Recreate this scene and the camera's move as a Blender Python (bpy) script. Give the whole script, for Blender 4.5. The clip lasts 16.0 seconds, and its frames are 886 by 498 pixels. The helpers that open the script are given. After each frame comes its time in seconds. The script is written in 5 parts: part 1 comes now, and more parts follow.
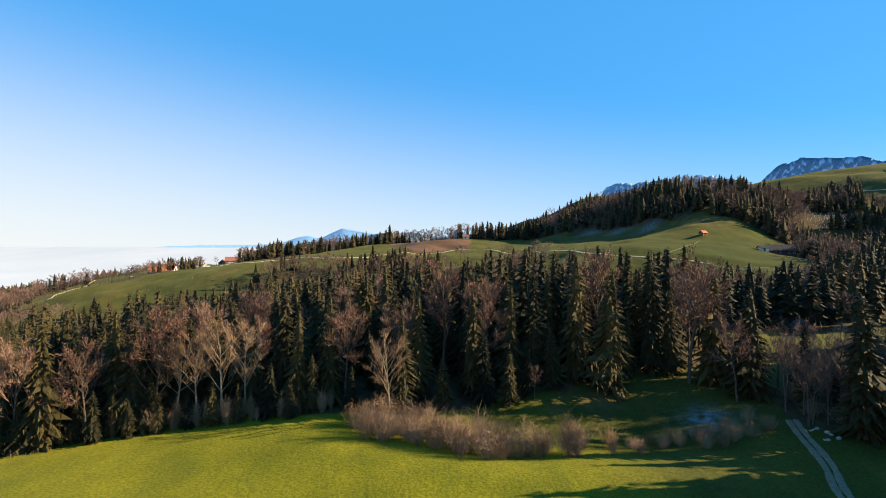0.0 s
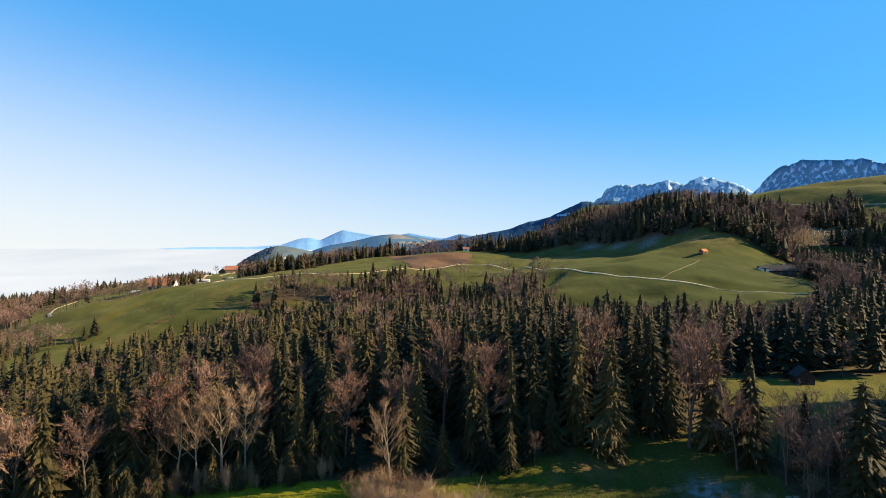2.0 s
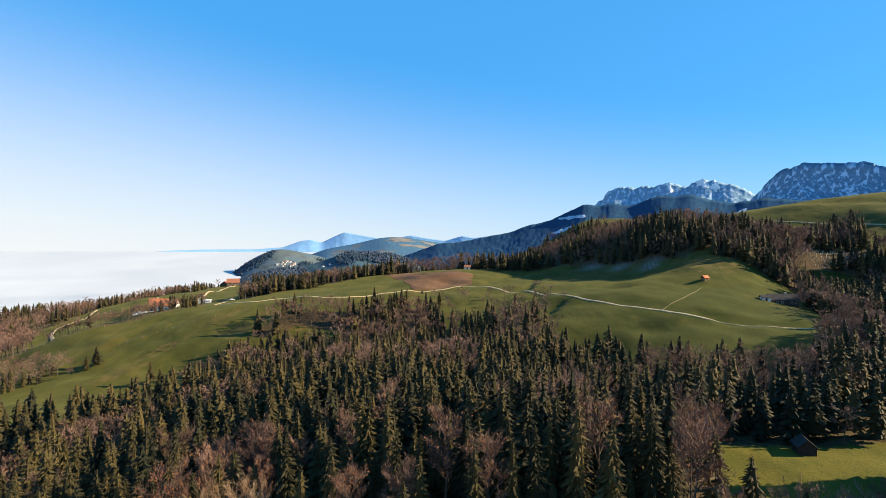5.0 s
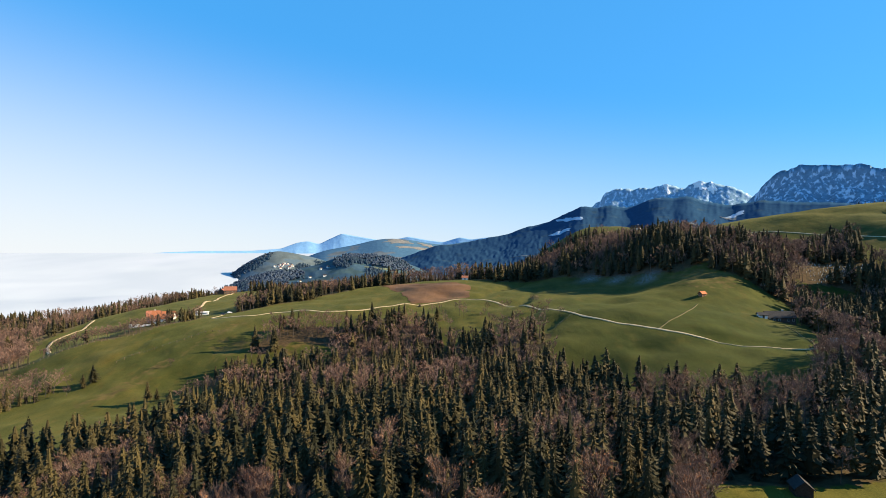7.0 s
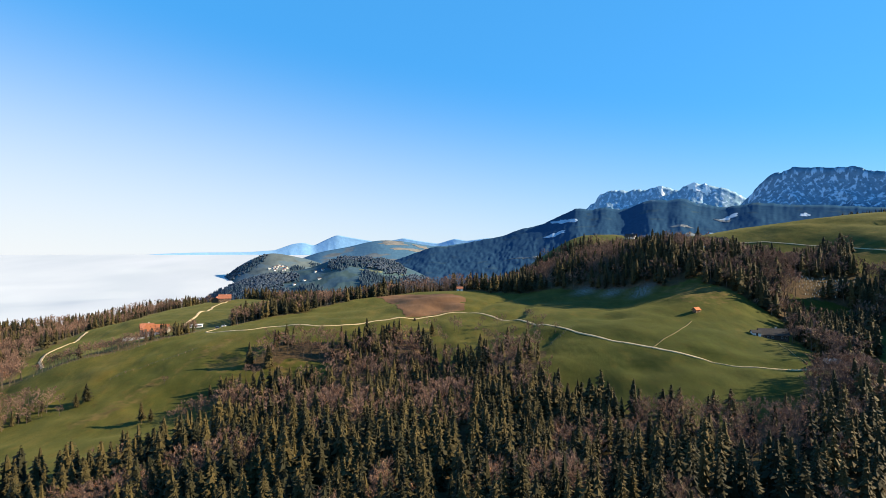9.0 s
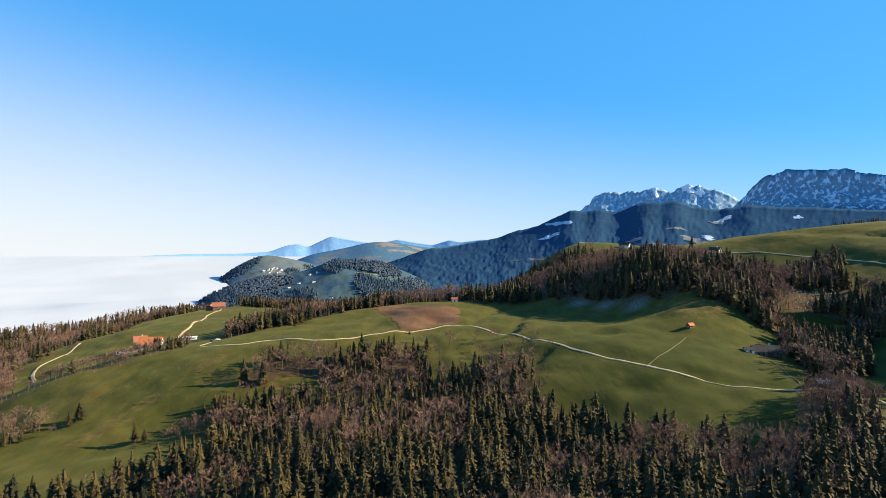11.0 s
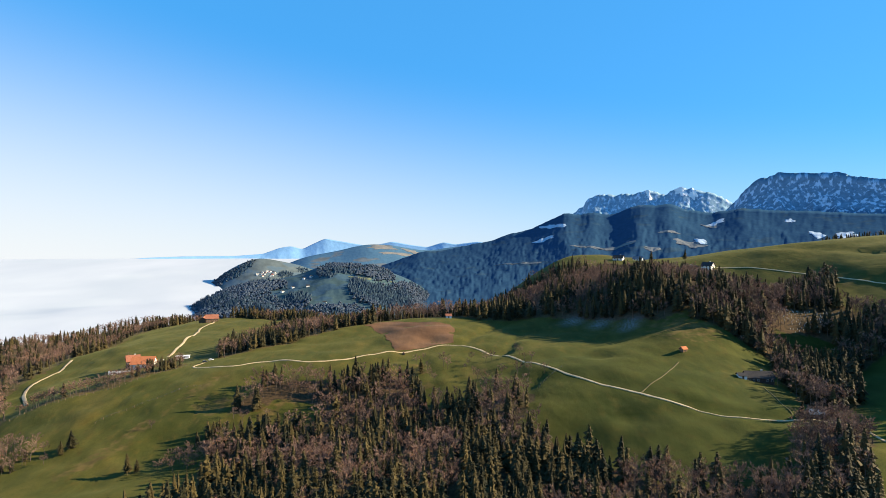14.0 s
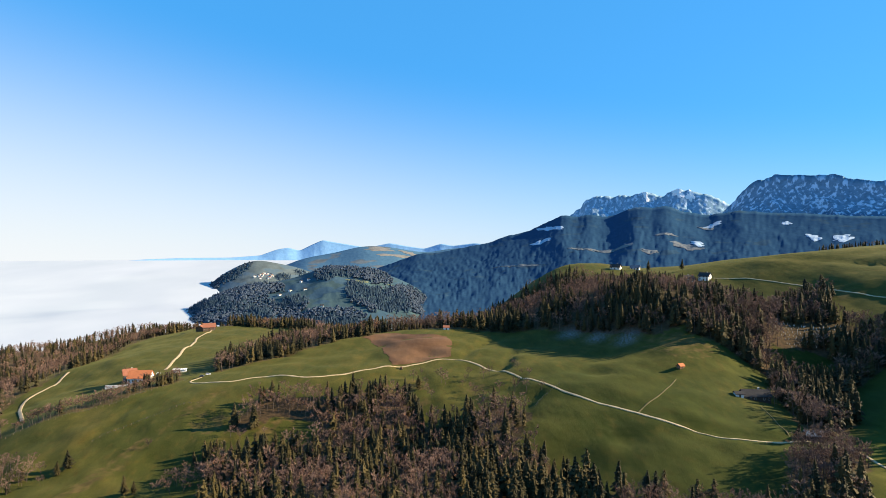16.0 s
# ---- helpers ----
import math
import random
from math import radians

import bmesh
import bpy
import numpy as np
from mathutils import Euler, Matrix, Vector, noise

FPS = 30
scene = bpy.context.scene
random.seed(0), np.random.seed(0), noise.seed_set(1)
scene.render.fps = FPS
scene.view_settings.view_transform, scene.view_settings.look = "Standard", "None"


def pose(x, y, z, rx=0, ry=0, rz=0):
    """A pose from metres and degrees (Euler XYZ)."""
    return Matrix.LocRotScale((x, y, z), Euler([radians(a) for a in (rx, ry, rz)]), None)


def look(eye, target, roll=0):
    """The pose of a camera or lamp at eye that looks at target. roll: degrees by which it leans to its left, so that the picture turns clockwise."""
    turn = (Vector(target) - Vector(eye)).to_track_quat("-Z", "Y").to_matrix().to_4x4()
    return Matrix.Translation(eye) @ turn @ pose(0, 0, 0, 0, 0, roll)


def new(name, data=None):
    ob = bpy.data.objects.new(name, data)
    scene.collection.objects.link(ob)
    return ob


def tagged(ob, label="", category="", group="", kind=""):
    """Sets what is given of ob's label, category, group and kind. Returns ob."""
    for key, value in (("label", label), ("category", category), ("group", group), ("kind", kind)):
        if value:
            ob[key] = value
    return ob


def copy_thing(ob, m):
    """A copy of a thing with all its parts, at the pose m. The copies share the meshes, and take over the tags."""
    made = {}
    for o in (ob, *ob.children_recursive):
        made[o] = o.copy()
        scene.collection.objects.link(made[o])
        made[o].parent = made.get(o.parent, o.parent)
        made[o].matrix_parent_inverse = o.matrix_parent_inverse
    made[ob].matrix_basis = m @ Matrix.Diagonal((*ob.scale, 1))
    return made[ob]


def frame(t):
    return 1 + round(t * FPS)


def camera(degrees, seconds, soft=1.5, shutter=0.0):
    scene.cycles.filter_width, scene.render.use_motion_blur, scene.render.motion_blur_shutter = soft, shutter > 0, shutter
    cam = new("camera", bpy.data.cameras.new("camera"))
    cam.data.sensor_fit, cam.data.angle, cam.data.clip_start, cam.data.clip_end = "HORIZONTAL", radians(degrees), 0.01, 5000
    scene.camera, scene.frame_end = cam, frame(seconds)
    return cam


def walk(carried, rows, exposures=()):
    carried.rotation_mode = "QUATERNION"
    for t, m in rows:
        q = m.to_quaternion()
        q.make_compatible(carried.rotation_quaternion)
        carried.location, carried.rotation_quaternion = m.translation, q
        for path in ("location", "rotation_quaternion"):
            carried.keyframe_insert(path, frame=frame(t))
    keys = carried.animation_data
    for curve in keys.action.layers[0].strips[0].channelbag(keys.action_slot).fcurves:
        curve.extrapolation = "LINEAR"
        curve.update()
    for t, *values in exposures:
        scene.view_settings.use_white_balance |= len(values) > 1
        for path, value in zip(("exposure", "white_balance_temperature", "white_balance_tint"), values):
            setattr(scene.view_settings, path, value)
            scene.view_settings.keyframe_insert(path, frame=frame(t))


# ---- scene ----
# the camera rises straight up over the meadow and turns a little to its right
RISE = [(0, 0), (2, 13.1), (4, 26.2), (5.2, 33.2), (6.5, 40.5), (9, 55), (11.5, 69.2), (13.5, 80.6), (16, 96)]
TURN = [(0, 0), (2, 0.02), (4, 0.2), (5.5, 0.1), (7, -0.08), (8, -0.32), (9, -0.56), (11.5, -1.17), (12.5, -1.37), (14, -1.62), (15, -1.78), (16, -1.86)]


def between(rows, t):
    return float(np.interp(t, [r[0] for r in rows], [r[1] for r in rows]))


cam = camera(73, 16.0, 0.5)
walk(cam, [(t, pose(0, 0, between(RISE, t), 90.1, 0, between(TURN, t))) for t in (0, 2, 4, 5.5, 7, 8, 9, 11.5, 12.5, 14, 15, 16)],
     exposures=[(0, 1.45, 7050, 10), (4, 1.45, 7050, 10), (7, 1.45, 6900, 10), (16, 1.45, 6900, 10)])

# ---- light ----
SUN_AZIMUTH, SUN_HEIGHT = 1.0, 24.0   # degrees from +x towards +y, degrees over the horizon
world = bpy.data.worlds.new("sky")
scene.world = world
world.use_nodes = True
wn, wl = world.node_tree.nodes, world.node_tree.links
wn.clear()
w_out = wn.new("ShaderNodeOutputWorld")
w_back = wn.new("ShaderNodeBackground")
sky = wn.new("ShaderNodeTexSky")
sky.sky_type, sky.sun_disc = "NISHITA", False
sky.sun_elevation, sky.sun_rotation = radians(SUN_HEIGHT), radians(90 - SUN_AZIMUTH)
sky.altitude, sky.air_density, sky.dust_density, sky.ozone_density = 1000, 1.0, 0.3, 3.0
# thin bright haze that lies over the sea of fog, thinning upwards and towards the mountains
w_co = wn.new("ShaderNodeTexCoord")
w_sep = wn.new("ShaderNodeSeparateXYZ")
wl.new(w_co.outputs["Generated"], w_sep.inputs[0])
w_lean = wn.new("ShaderNodeMath")
w_lean.operation, w_lean.inputs[1].default_value = "MULTIPLY_ADD", 0.16
wl.new(w_sep.outputs["X"], w_lean.inputs[0])
wl.new(w_sep.outputs["Z"], w_lean.inputs[2])
w_ramp = wn.new("ShaderNodeMapRange")
w_ramp.interpolation_type = "SMOOTHSTEP"
w_ramp.inputs["From Min"].default_value, w_ramp.inputs["From Max"].default_value = -0.16, 0.30
w_ramp.inputs["To Min"].default_value, w_ramp.inputs["To Max"].default_value = 1.0, 0.0
wl.new(w_lean.outputs[0], w_ramp.inputs["Value"])
w_str = wn.new("ShaderNodeMixRGB")
w_str.blend_type = "MULTIPLY"
w_str.inputs["Fac"].default_value, w_str.inputs["Color2"].default_value = 1, (0.029, 0.058, 0.077, 1)
wl.new(sky.outputs["Color"], w_str.inputs["Color1"])
w_even = wn.new("ShaderNodeMixRGB")
w_even.inputs["Fac"].default_value, w_even.inputs["Color2"].default_value = 0.65, (0.021, 0.172, 0.414, 1)
wl.new(w_str.outputs["Color"], w_even.inputs["Color1"])
w_mix = wn.new("ShaderNodeMixRGB")
wl.new(w_ramp.outputs["Result"], w_mix.inputs["Fac"])
wl.new(w_even.outputs["Color"], w_mix.inputs["Color1"])
w_mix.inputs["Color2"].default_value = (0.333, 0.353, 0.374, 1)
wl.new(w_mix.outputs["Color"], w_back.inputs["Color"])
w_back.inputs["Strength"].default_value = 1.0
wl.new(w_back.outputs["Background"], w_out.inputs["Surface"])

sun = new("sun", bpy.data.lights.new("sun", "SUN"))
sun.data.energy, sun.data.angle, sun.data.color = 5.0, radians(0.5), (1.0, 0.83, 0.58)
az, el = radians(SUN_AZIMUTH), radians(SUN_HEIGHT)
sun.matrix_world = look((0, 0, 300), (-math.cos(az) * math.cos(el), -math.sin(az) * math.cos(el), 300 - math.sin(el)))

# ---- the lie of the land ----
PLANE = (-38.89, 0.12916, 0.00512)
# hills and hollows: x, y, radius, height
BROAD_HILLS = [
    (690, 1110, 300, 51.6), (-30, 1170, 190, -64.9), (330, 210, 190, -19.4), (-270, 690, 190, 42.9), (330, 810, 190, 28.9), (-630, -150, 190, 27.7),
    (570, 90, 190, 12.4), (-350, 970, 120, 39.5), (130, -70, 120, -7.0), (610, 730, 120, 26.4), (690, 570, 120, 40.4), (-350, 90, 120, 35.9),
    (-190, 1130, 120, 6.4), (-510, 570, 120, 12.6), (-190, 890, 120, 9.8), (300, 1150, 75, -33.3), (-450, 1200, 75, -31.6), (400, 250, 75, 39.5),
    (-50, 350, 75, -18.7), (350, 450, 75, -1.2), (0, 800, 75, -7.1), (350, 700, 75, 16.9),
]
SLOPES = [
    (-100, 500, 75, 15.9), (450, 400, 75, 20.5), (250, 550, 75, 65.0), (-500, 1100, 75, 37.8), (-50, 600, 75, -1.2), (-250, 500, 75, 29.5),
    (-250, 300, 75, 2.8), (-150, 1000, 75, 14.6), (200, 850, 75, 47.8), (150, 400, 75, 28.1), (200, 200, 75, 12.4), (100, 300, 75, -5.1),
    (0, 200, 75, 8.1), (200, 650, 75, 29.8), (-150, 650, 75, 21.7), (450, 700, 75, 6.1), (250, 450, 75, -16.2), (-300, 550, 75, -13.7),
    (0, 450, 75, 9.0), (500, 500, 75, 4.5), (200, 950, 75, 11.8), (300, 600, 75, -34.4),
]
HOLLOWS_AND_RISES = [
    (150, 550, 75, -16.2), (-150, -50, 75, 12.6), (50, 550, 75, 13.0), (450, 550, 75, 22.0), (450, 850, 75, 24.6), (350, 200, 75, -12.4),
    (150, 1150, 75, -9.0), (50, -50, 75, 15.0), (-400, 250, 75, -7.1), (0, 650, 75, 19.1), (-50, 300, 75, 23.9), (0, 900, 75, 7.2),
    (300, 1000, 75, 9.3), (-200, 600, 75, -13.9), (-300, 650, 75, 18.5), (-500, 400, 75, 16.4), (-150, 0, 75, 20.9), (50, 150, 75, 11.9),
    (-200, 700, 75, -14.1), (-550, 800, 75, 12.3), (100, 50, 75, -7.1), (50, 250, 75, -8.6), (222, 465, 38, 10), (280, 440, 35, -11),
    (-118, 450, 35, 5), (100, 500, 35, 5), (160, 525, 30, -4), (10, 104, 9, -3.2), (34, 105, 11, -3.6), (-8, 113, 7, -2), (-700, 960, 110, 50), (425, 690, 65, 7),
]


def vnoise(x, y, cell, seed=0):
    """Smooth value noise between -1 and 1, for arrays."""
    x, y = np.asarray(x, float) / cell, np.asarray(y, float) / cell
    i, j = np.floor(x), np.floor(y)
    u, v = x - i, y - j
    u, v = u * u * (3 - 2 * u), v * v * (3 - 2 * v)

    def at(a, b):
        s = np.sin(a * 127.1 + b * 311.7 + seed * 74.7) * 43758.5453
        return 2 * (s - np.floor(s)) - 1
    return (at(i, j) * (1 - u) + at(i + 1, j) * u) * (1 - v) + (at(i, j + 1) * (1 - u) + at(i + 1, j + 1) * u) * v


# ditches and cut banks: a line of points, half width, depth
FURROWS = [([(33, 528), (54, 567), (77, 604)], 5, 2.6), ([(65, 485), (77, 524), (89, 558)], 6, 2.2), ([(-136, 440), (-126, 460), (-118, 480)], 5, 2.4), ([(73, 454), (59, 441), (42, 447)], 4, 1.8),
           ([(82, 422), (69, 405)], 5, 2.0), ([(149, 357), (160, 344), (173, 337), (190, 332), (207, 329)], 3.5, 1.6), ([(-229, 406), (-226, 422), (-222, 436), (-222, 475), (-212, 486)], 3, 1.7),
           ([(381, 736), (429, 685), (454, 645), (468, 597), (476, 540)], 6, 2.4), ([(186, 395), (214, 400)], 4, 1.2), ([(-60, 478), (-40, 486), (-20, 490)], 4, 1.4), ([(-2, 495), (2, 468), (8, 435)], 4, 0.9), ([(33, 480), (36, 449), (38, 436)], 4, 0.8), ([(-204, 367), (-190, 402), (-175, 438), (-155, 476)], 4, 0.7)]


def line_distance(x, y, points):
    best = np.full(np.shape(x), 1e9)
    for (x0, y0), (x1, y1) in zip(points, points[1:]):
        t = np.clip(((x - x0) * (x1 - x0) + (y - y0) * (y1 - y0)) / ((x1 - x0) ** 2 + (y1 - y0) ** 2), 0, 1)
        best = np.minimum(best, np.hypot(x - x0 - t * (x1 - x0), y - y0 - t * (y1 - y0)))
    return best


def land(x, y):
    """Height of the ground."""
    x, y = np.asarray(x, float), np.asarray(y, float)
    z = PLANE[0] + PLANE[1] * x + PLANE[2] * y
    for a, b, r, k in BROAD_HILLS + SLOPES + HOLLOWS_AND_RISES:
        z = z + k * np.exp(-((x - a) ** 2 + (y - b) ** 2) / (2 * r * r))
    calm = np.clip((np.hypot(x, y) - 110) / 160, 0.3, 1)
    z = z + calm * (1.9 * vnoise(x, y, 41, 1) + 1.35 * vnoise(x + 0.4 * y, y, 17, 12) + 0.2 * vnoise(x, y, 8, 2))
    for points, half, depth in FURROWS:
        z = z - depth * np.exp(-(line_distance(x, y, points) / half) ** 2)
    # the upper pasture is capped by bearing from the camera, to fit the crest line it sees
    bearing = x / np.maximum(y, 1)
    crest = np.interp(bearing, [0.2, 0.29, 0.36, 0.443, 0.511, 0.603, 0.746, 0.85], [220, 200, 75, 78, 85.5, 91.5, 101.5, 106]) - 0.03 * (y - 700)
    levelled = crest - 3 * np.logaddexp(0, (crest - z) / 3)
    w = np.clip((y - 560) / 60, 0, 1)
    z = z * (1 - w) + levelled * w
    # past the near hills everything sinks into the valley under the fog
    out = np.clip((np.hypot(x, y - 300) - 950) / 500, 0, 1)
    out = out * out * (3 - 2 * out)
    return z * (1 - out) + -230 * out


def ground_at(x, y):
    return float(land(x, y))

# ---- materials ----
def material(name, rough=0.9, metal=0.0):
    m = bpy.data.materials.new(name)
    m.use_nodes = True
    n = m.node_tree.nodes
    b = n["Principled BSDF"]
    b.inputs["Roughness"].default_value, b.inputs["Metallic"].default_value = rough, metal
    b.inputs["Specular IOR Level"].default_value = 0.25
    return m, n, m.node_tree.links, b


def mixed(n, l, kind, fac, a, b):
    """A colour mix node; fac, a and b are sockets or values."""
    m = n.new("ShaderNodeMixRGB")
    m.blend_type = kind
    for socket, value in (("Fac", fac), ("Color1", a), ("Color2", b)):
        if hasattr(value, "links"):
            l.new(value, m.inputs[socket])
        else:
            m.inputs[socket].default_value = value if socket == "Fac" else (*value, 1)
    return m.outputs["Color"]


def patches(n, l, size, low=0.35, high=0.65, detail=4, stretch=(1, 1, 1), co=None):
    """Noise over world metres, squeezed between low and high."""
    if co is None:
        co = n.new("ShaderNodeNewGeometry").outputs["Position"]
    mp = n.new("ShaderNodeMapping")
    mp.inputs["Scale"].default_value = [s / size for s in stretch]
    l.new(co, mp.inputs["Vector"])
    t = n.new("ShaderNodeTexNoise")
    t.inputs["Scale"].default_value, t.inputs["Detail"].default_value = 1.0, detail
    l.new(mp.outputs[0], t.inputs["Vector"])
    r = n.new("ShaderNodeMapRange")
    r.inputs["From Min"].default_value, r.inputs["From Max"].default_value = low, high
    l.new(t.outputs["Fac"], r.inputs["Value"])
    return r.outputs["Result"]


def bumped(n, l, b, height, strength, distance):
    bump = n.new("ShaderNodeBump")
    bump.inputs["Strength"].default_value, bump.inputs["Distance"].default_value = strength, distance
    l.new(height, bump.inputs["Height"])
    l.new(bump.outputs["Normal"], b.inputs["Normal"])


def plain(name, a, b_col, size=0.5, rough=0.9, bump=0.2, metal=0.0, low=0.3, high=0.7):
    """Two shades of one stuff, blotched at two scales, with a fine relief."""
    m, n, l, b = material(name, rough, metal)
    fine = patches(n, l, size, low, high)
    broad = patches(n, l, size * 7, 0.3, 0.7, 3)
    c = mixed(n, l, "MIX", fine, a, b_col)
    c = mixed(n, l, "MULTIPLY", 0.5, c, mixed(n, l, "MIX", broad, (0.75, 0.75, 0.75), (1.15, 1.15, 1.15)))
    l.new(c, b.inputs["Base Color"])
    bumped(n, l, b, fine, bump, size * 0.3)
    return m


def attribute(n, name):
    a = n.new("ShaderNodeAttribute")
    a.attribute_name = name
    return a


def grass_material():
    m, n, l, b = material("meadow_grass", 0.95)
    b.inputs["Specular IOR Level"].default_value = 0.1
    b.inputs["Sheen Weight"].default_value, b.inputs["Sheen Roughness"].default_value = 0.07, 0.45
    b.inputs["Sheen Tint"].default_value = (0.50, 0.52, 0.16, 1)
    use = n.new("ShaderNodeSeparateColor")
    l.new(attribute(n, "land_use").outputs["Color"], use.inputs[0])
    far = patches(n, l, 70, 0.36, 0.66, 5)
    mid = patches(n, l, 9, 0.35, 0.68, 5, (1, 0.6, 1))
    tuft = patches(n, l, 0.55, 0.3, 0.72, 5)
    c = mixed(n, l, "MIX", far, (0.046, 0.050, 0.0100), (0.080, 0.070, 0.0150))
    c = mixed(n, l, "MIX", patches(n, l, 38, 0.50, 0.78, 6, (1, 0.7, 1)), c, (0.100, 0.075, 0.018))
    c = mixed(n, l, "MIX", patches(n, l, 8, 0.52, 0.72, 7, (1.5, 0.45, 3.0)), c, (0.088, 0.064, 0.014))
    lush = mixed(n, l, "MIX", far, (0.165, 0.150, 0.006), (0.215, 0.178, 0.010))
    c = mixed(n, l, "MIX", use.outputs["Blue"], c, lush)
    c = mixed(n, l, "MIX", mid, c, mixed(n, l, "MULTIPLY", 1.0, c, (0.58, 0.68, 0.6)))
    c = mixed(n, l, "MULTIPLY", tuft, c, (0.70, 0.75, 0.64))
    c = mixed(n, l, "MULTIPLY", patches(n, l, 0.3, 0.42, 0.62, 6, (1, 0.5, 1)), c, (0.62, 0.68, 0.6))
    c = mixed(n, l, "MULTIPLY", 1.0, c, (1.25, 1.20, 1.25))
    c = mixed(n, l, "MIX", attribute(n, "fresh").outputs["Fac"], c, mixed(n, l, "MULTIPLY", 1.0, c, (0.50, 0.70, 0.50)))
    # dry bent grass, woodland litter, and bare earth
    dry = mixed(n, l, "MIX", patches(n, l, 5), (0.062, 0.043, 0.015), (0.108, 0.074, 0.024))
    litter = mixed(n, l, "MIX", patches(n, l, 2.5), (0.036, 0.024, 0.014), (0.08, 0.048, 0.026))
    edge = patches(n, l, 6, 0.25, 0.75)

    def masked(socket):
        s = n.new("ShaderNodeMath")
        s.operation = "ADD"
        l.new(use.outputs[socket], s.inputs[0])
        e = n.new("ShaderNodeMath")
        e.operation, e.inputs[1].default_value, e.inputs[2].default_value = "MULTIPLY_ADD", 0.7, -0.35
        l.new(edge, e.inputs[0])
        l.new(e.outputs[0], s.inputs[1])
        r = n.new("ShaderNodeMapRange")
        r.inputs["From Min"].default_value, r.inputs["From Max"].default_value = 0.35, 0.65
        l.new(s.outputs[0], r.inputs["Value"])
        return r.outputs["Result"]
    c = mixed(n, l, "MIX", masked("Green"), c, dry)
    c = mixed(n, l, "MIX", masked("Red"), c, litter)
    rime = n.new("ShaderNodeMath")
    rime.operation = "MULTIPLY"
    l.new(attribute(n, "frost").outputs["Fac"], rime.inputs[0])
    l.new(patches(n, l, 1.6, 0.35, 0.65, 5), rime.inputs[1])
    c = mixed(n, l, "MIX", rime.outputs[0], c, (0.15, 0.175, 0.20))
    l.new(c, b.inputs["Base Color"])
    add = n.new("ShaderNodeMath")
    add.operation = "ADD"
    l.new(tuft, add.inputs[0])
    l.new(mid, add.inputs[1])
    bumped(n, l, b, add.outputs[0], 0.4, 0.14)
    # hummocks and cattle steps
    steps = patches(n, l, 7, 0.30, 0.70, 3, (1.0, 0.45, 1.6))
    hump = n.new("ShaderNodeBump")
    hump.inputs["Strength"].default_value, hump.inputs["Distance"].default_value = 0.5, 0.28
    l.new(steps, hump.inputs["Height"])
    l.new(hump.outputs["Normal"], b.inputs["Normal"].links[0].from_node.inputs["Normal"])
    return m


def needle_material(name, dark, light):
    m, n, l, b = material(name, 0.75)
    info, tint = n.new("ShaderNodeObjectInfo"), attribute(n, "tint")
    s = n.new("ShaderNodeMath")
    s.operation = "ADD"
    l.new(info.outputs["Random"], s.inputs[0])
    l.new(tint.outputs["Fac"], s.inputs[1])
    f = n.new("ShaderNodeMath")
    f.operation = "FRACT"
    l.new(s.outputs[0], f.inputs[0])
    c = mixed(n, l, "MIX", f.outputs[0], dark, light)
    isl = n.new("ShaderNodeNewGeometry")
    c = mixed(n, l, "MULTIPLY", 0.75, c, mixed(n, l, "MIX", isl.outputs["Random Per Island"], (0.78, 0.78, 0.78), (1.22, 1.2, 1.16)))
    l.new(c, b.inputs["Base Color"])
    b.inputs["Specular IOR Level"].default_value = 0.15
    return m


GRASS = grass_material()
NEEDLES = needle_material("spruce_needles", (0.011, 0.013, 0.006), (0.060, 0.046, 0.016))
TWIGS = needle_material("bare_twigs", (0.085, 0.053, 0.044), (0.22, 0.140, 0.108))
LEAVES = needle_material("withered_leaves", (0.17, 0.066, 0.036), (0.25, 0.12, 0.054))
PALE_TWIGS = needle_material("pale_shrub_twigs", (0.19, 0.118, 0.07), (0.30, 0.20, 0.125))
BARK = plain("bark", (0.055, 0.04, 0.03), (0.13, 0.10, 0.08), 0.4)
PALE_BARK = plain("pale_bark", (0.17, 0.135, 0.095), (0.31, 0.26, 0.19), 0.5)
GRAVEL = plain("gravel_track", (0.38, 0.28, 0.155), (0.50, 0.385, 0.24), 0.6)
STONY = plain("stony_track", (0.15, 0.098, 0.062), (0.26, 0.185, 0.12), 0.5)
WORN = plain("worn_grass_path", (0.085, 0.072, 0.024), (0.15, 0.122, 0.055), 0.6)


def ploughed_material():
    m, n, l, b = material("ploughed_earth", 1.0)
    far = patches(n, l, 34, 0.32, 0.68, 4)
    fine = patches(n, l, 1.2, 0.3, 0.7, 4)
    rows = patches(n, l, 3.0, 0.35, 0.65, 2, (1.0, 0.07, 1.0))
    c = mixed(n, l, "MIX", far, (0.098, 0.046, 0.019), (0.17, 0.088, 0.040))
    c = mixed(n, l, "MULTIPLY", rows, c, (0.88, 0.87, 0.86))
    c = mixed(n, l, "MULTIPLY", fine, c, (0.84, 0.82, 0.80))
    l.new(c, b.inputs["Base Color"])
    bumped(n, l, b, fine, 0.5, 0.2)
    return m


EARTH = ploughed_material()


def fog_material():
    m, n, l, b = material("fog", 1.0)
    c = mixed(n, l, "MIX", patches(n, l, 420, 0.35, 0.7, 5, (1, 0.35, 1)), (0.375, 0.42, 0.465), (0.435, 0.47, 0.51))
    l.new(c, b.inputs["Base Color"])
    b.inputs["Specular IOR Level"].default_value = 0.0
    return m


FOG = fog_material()


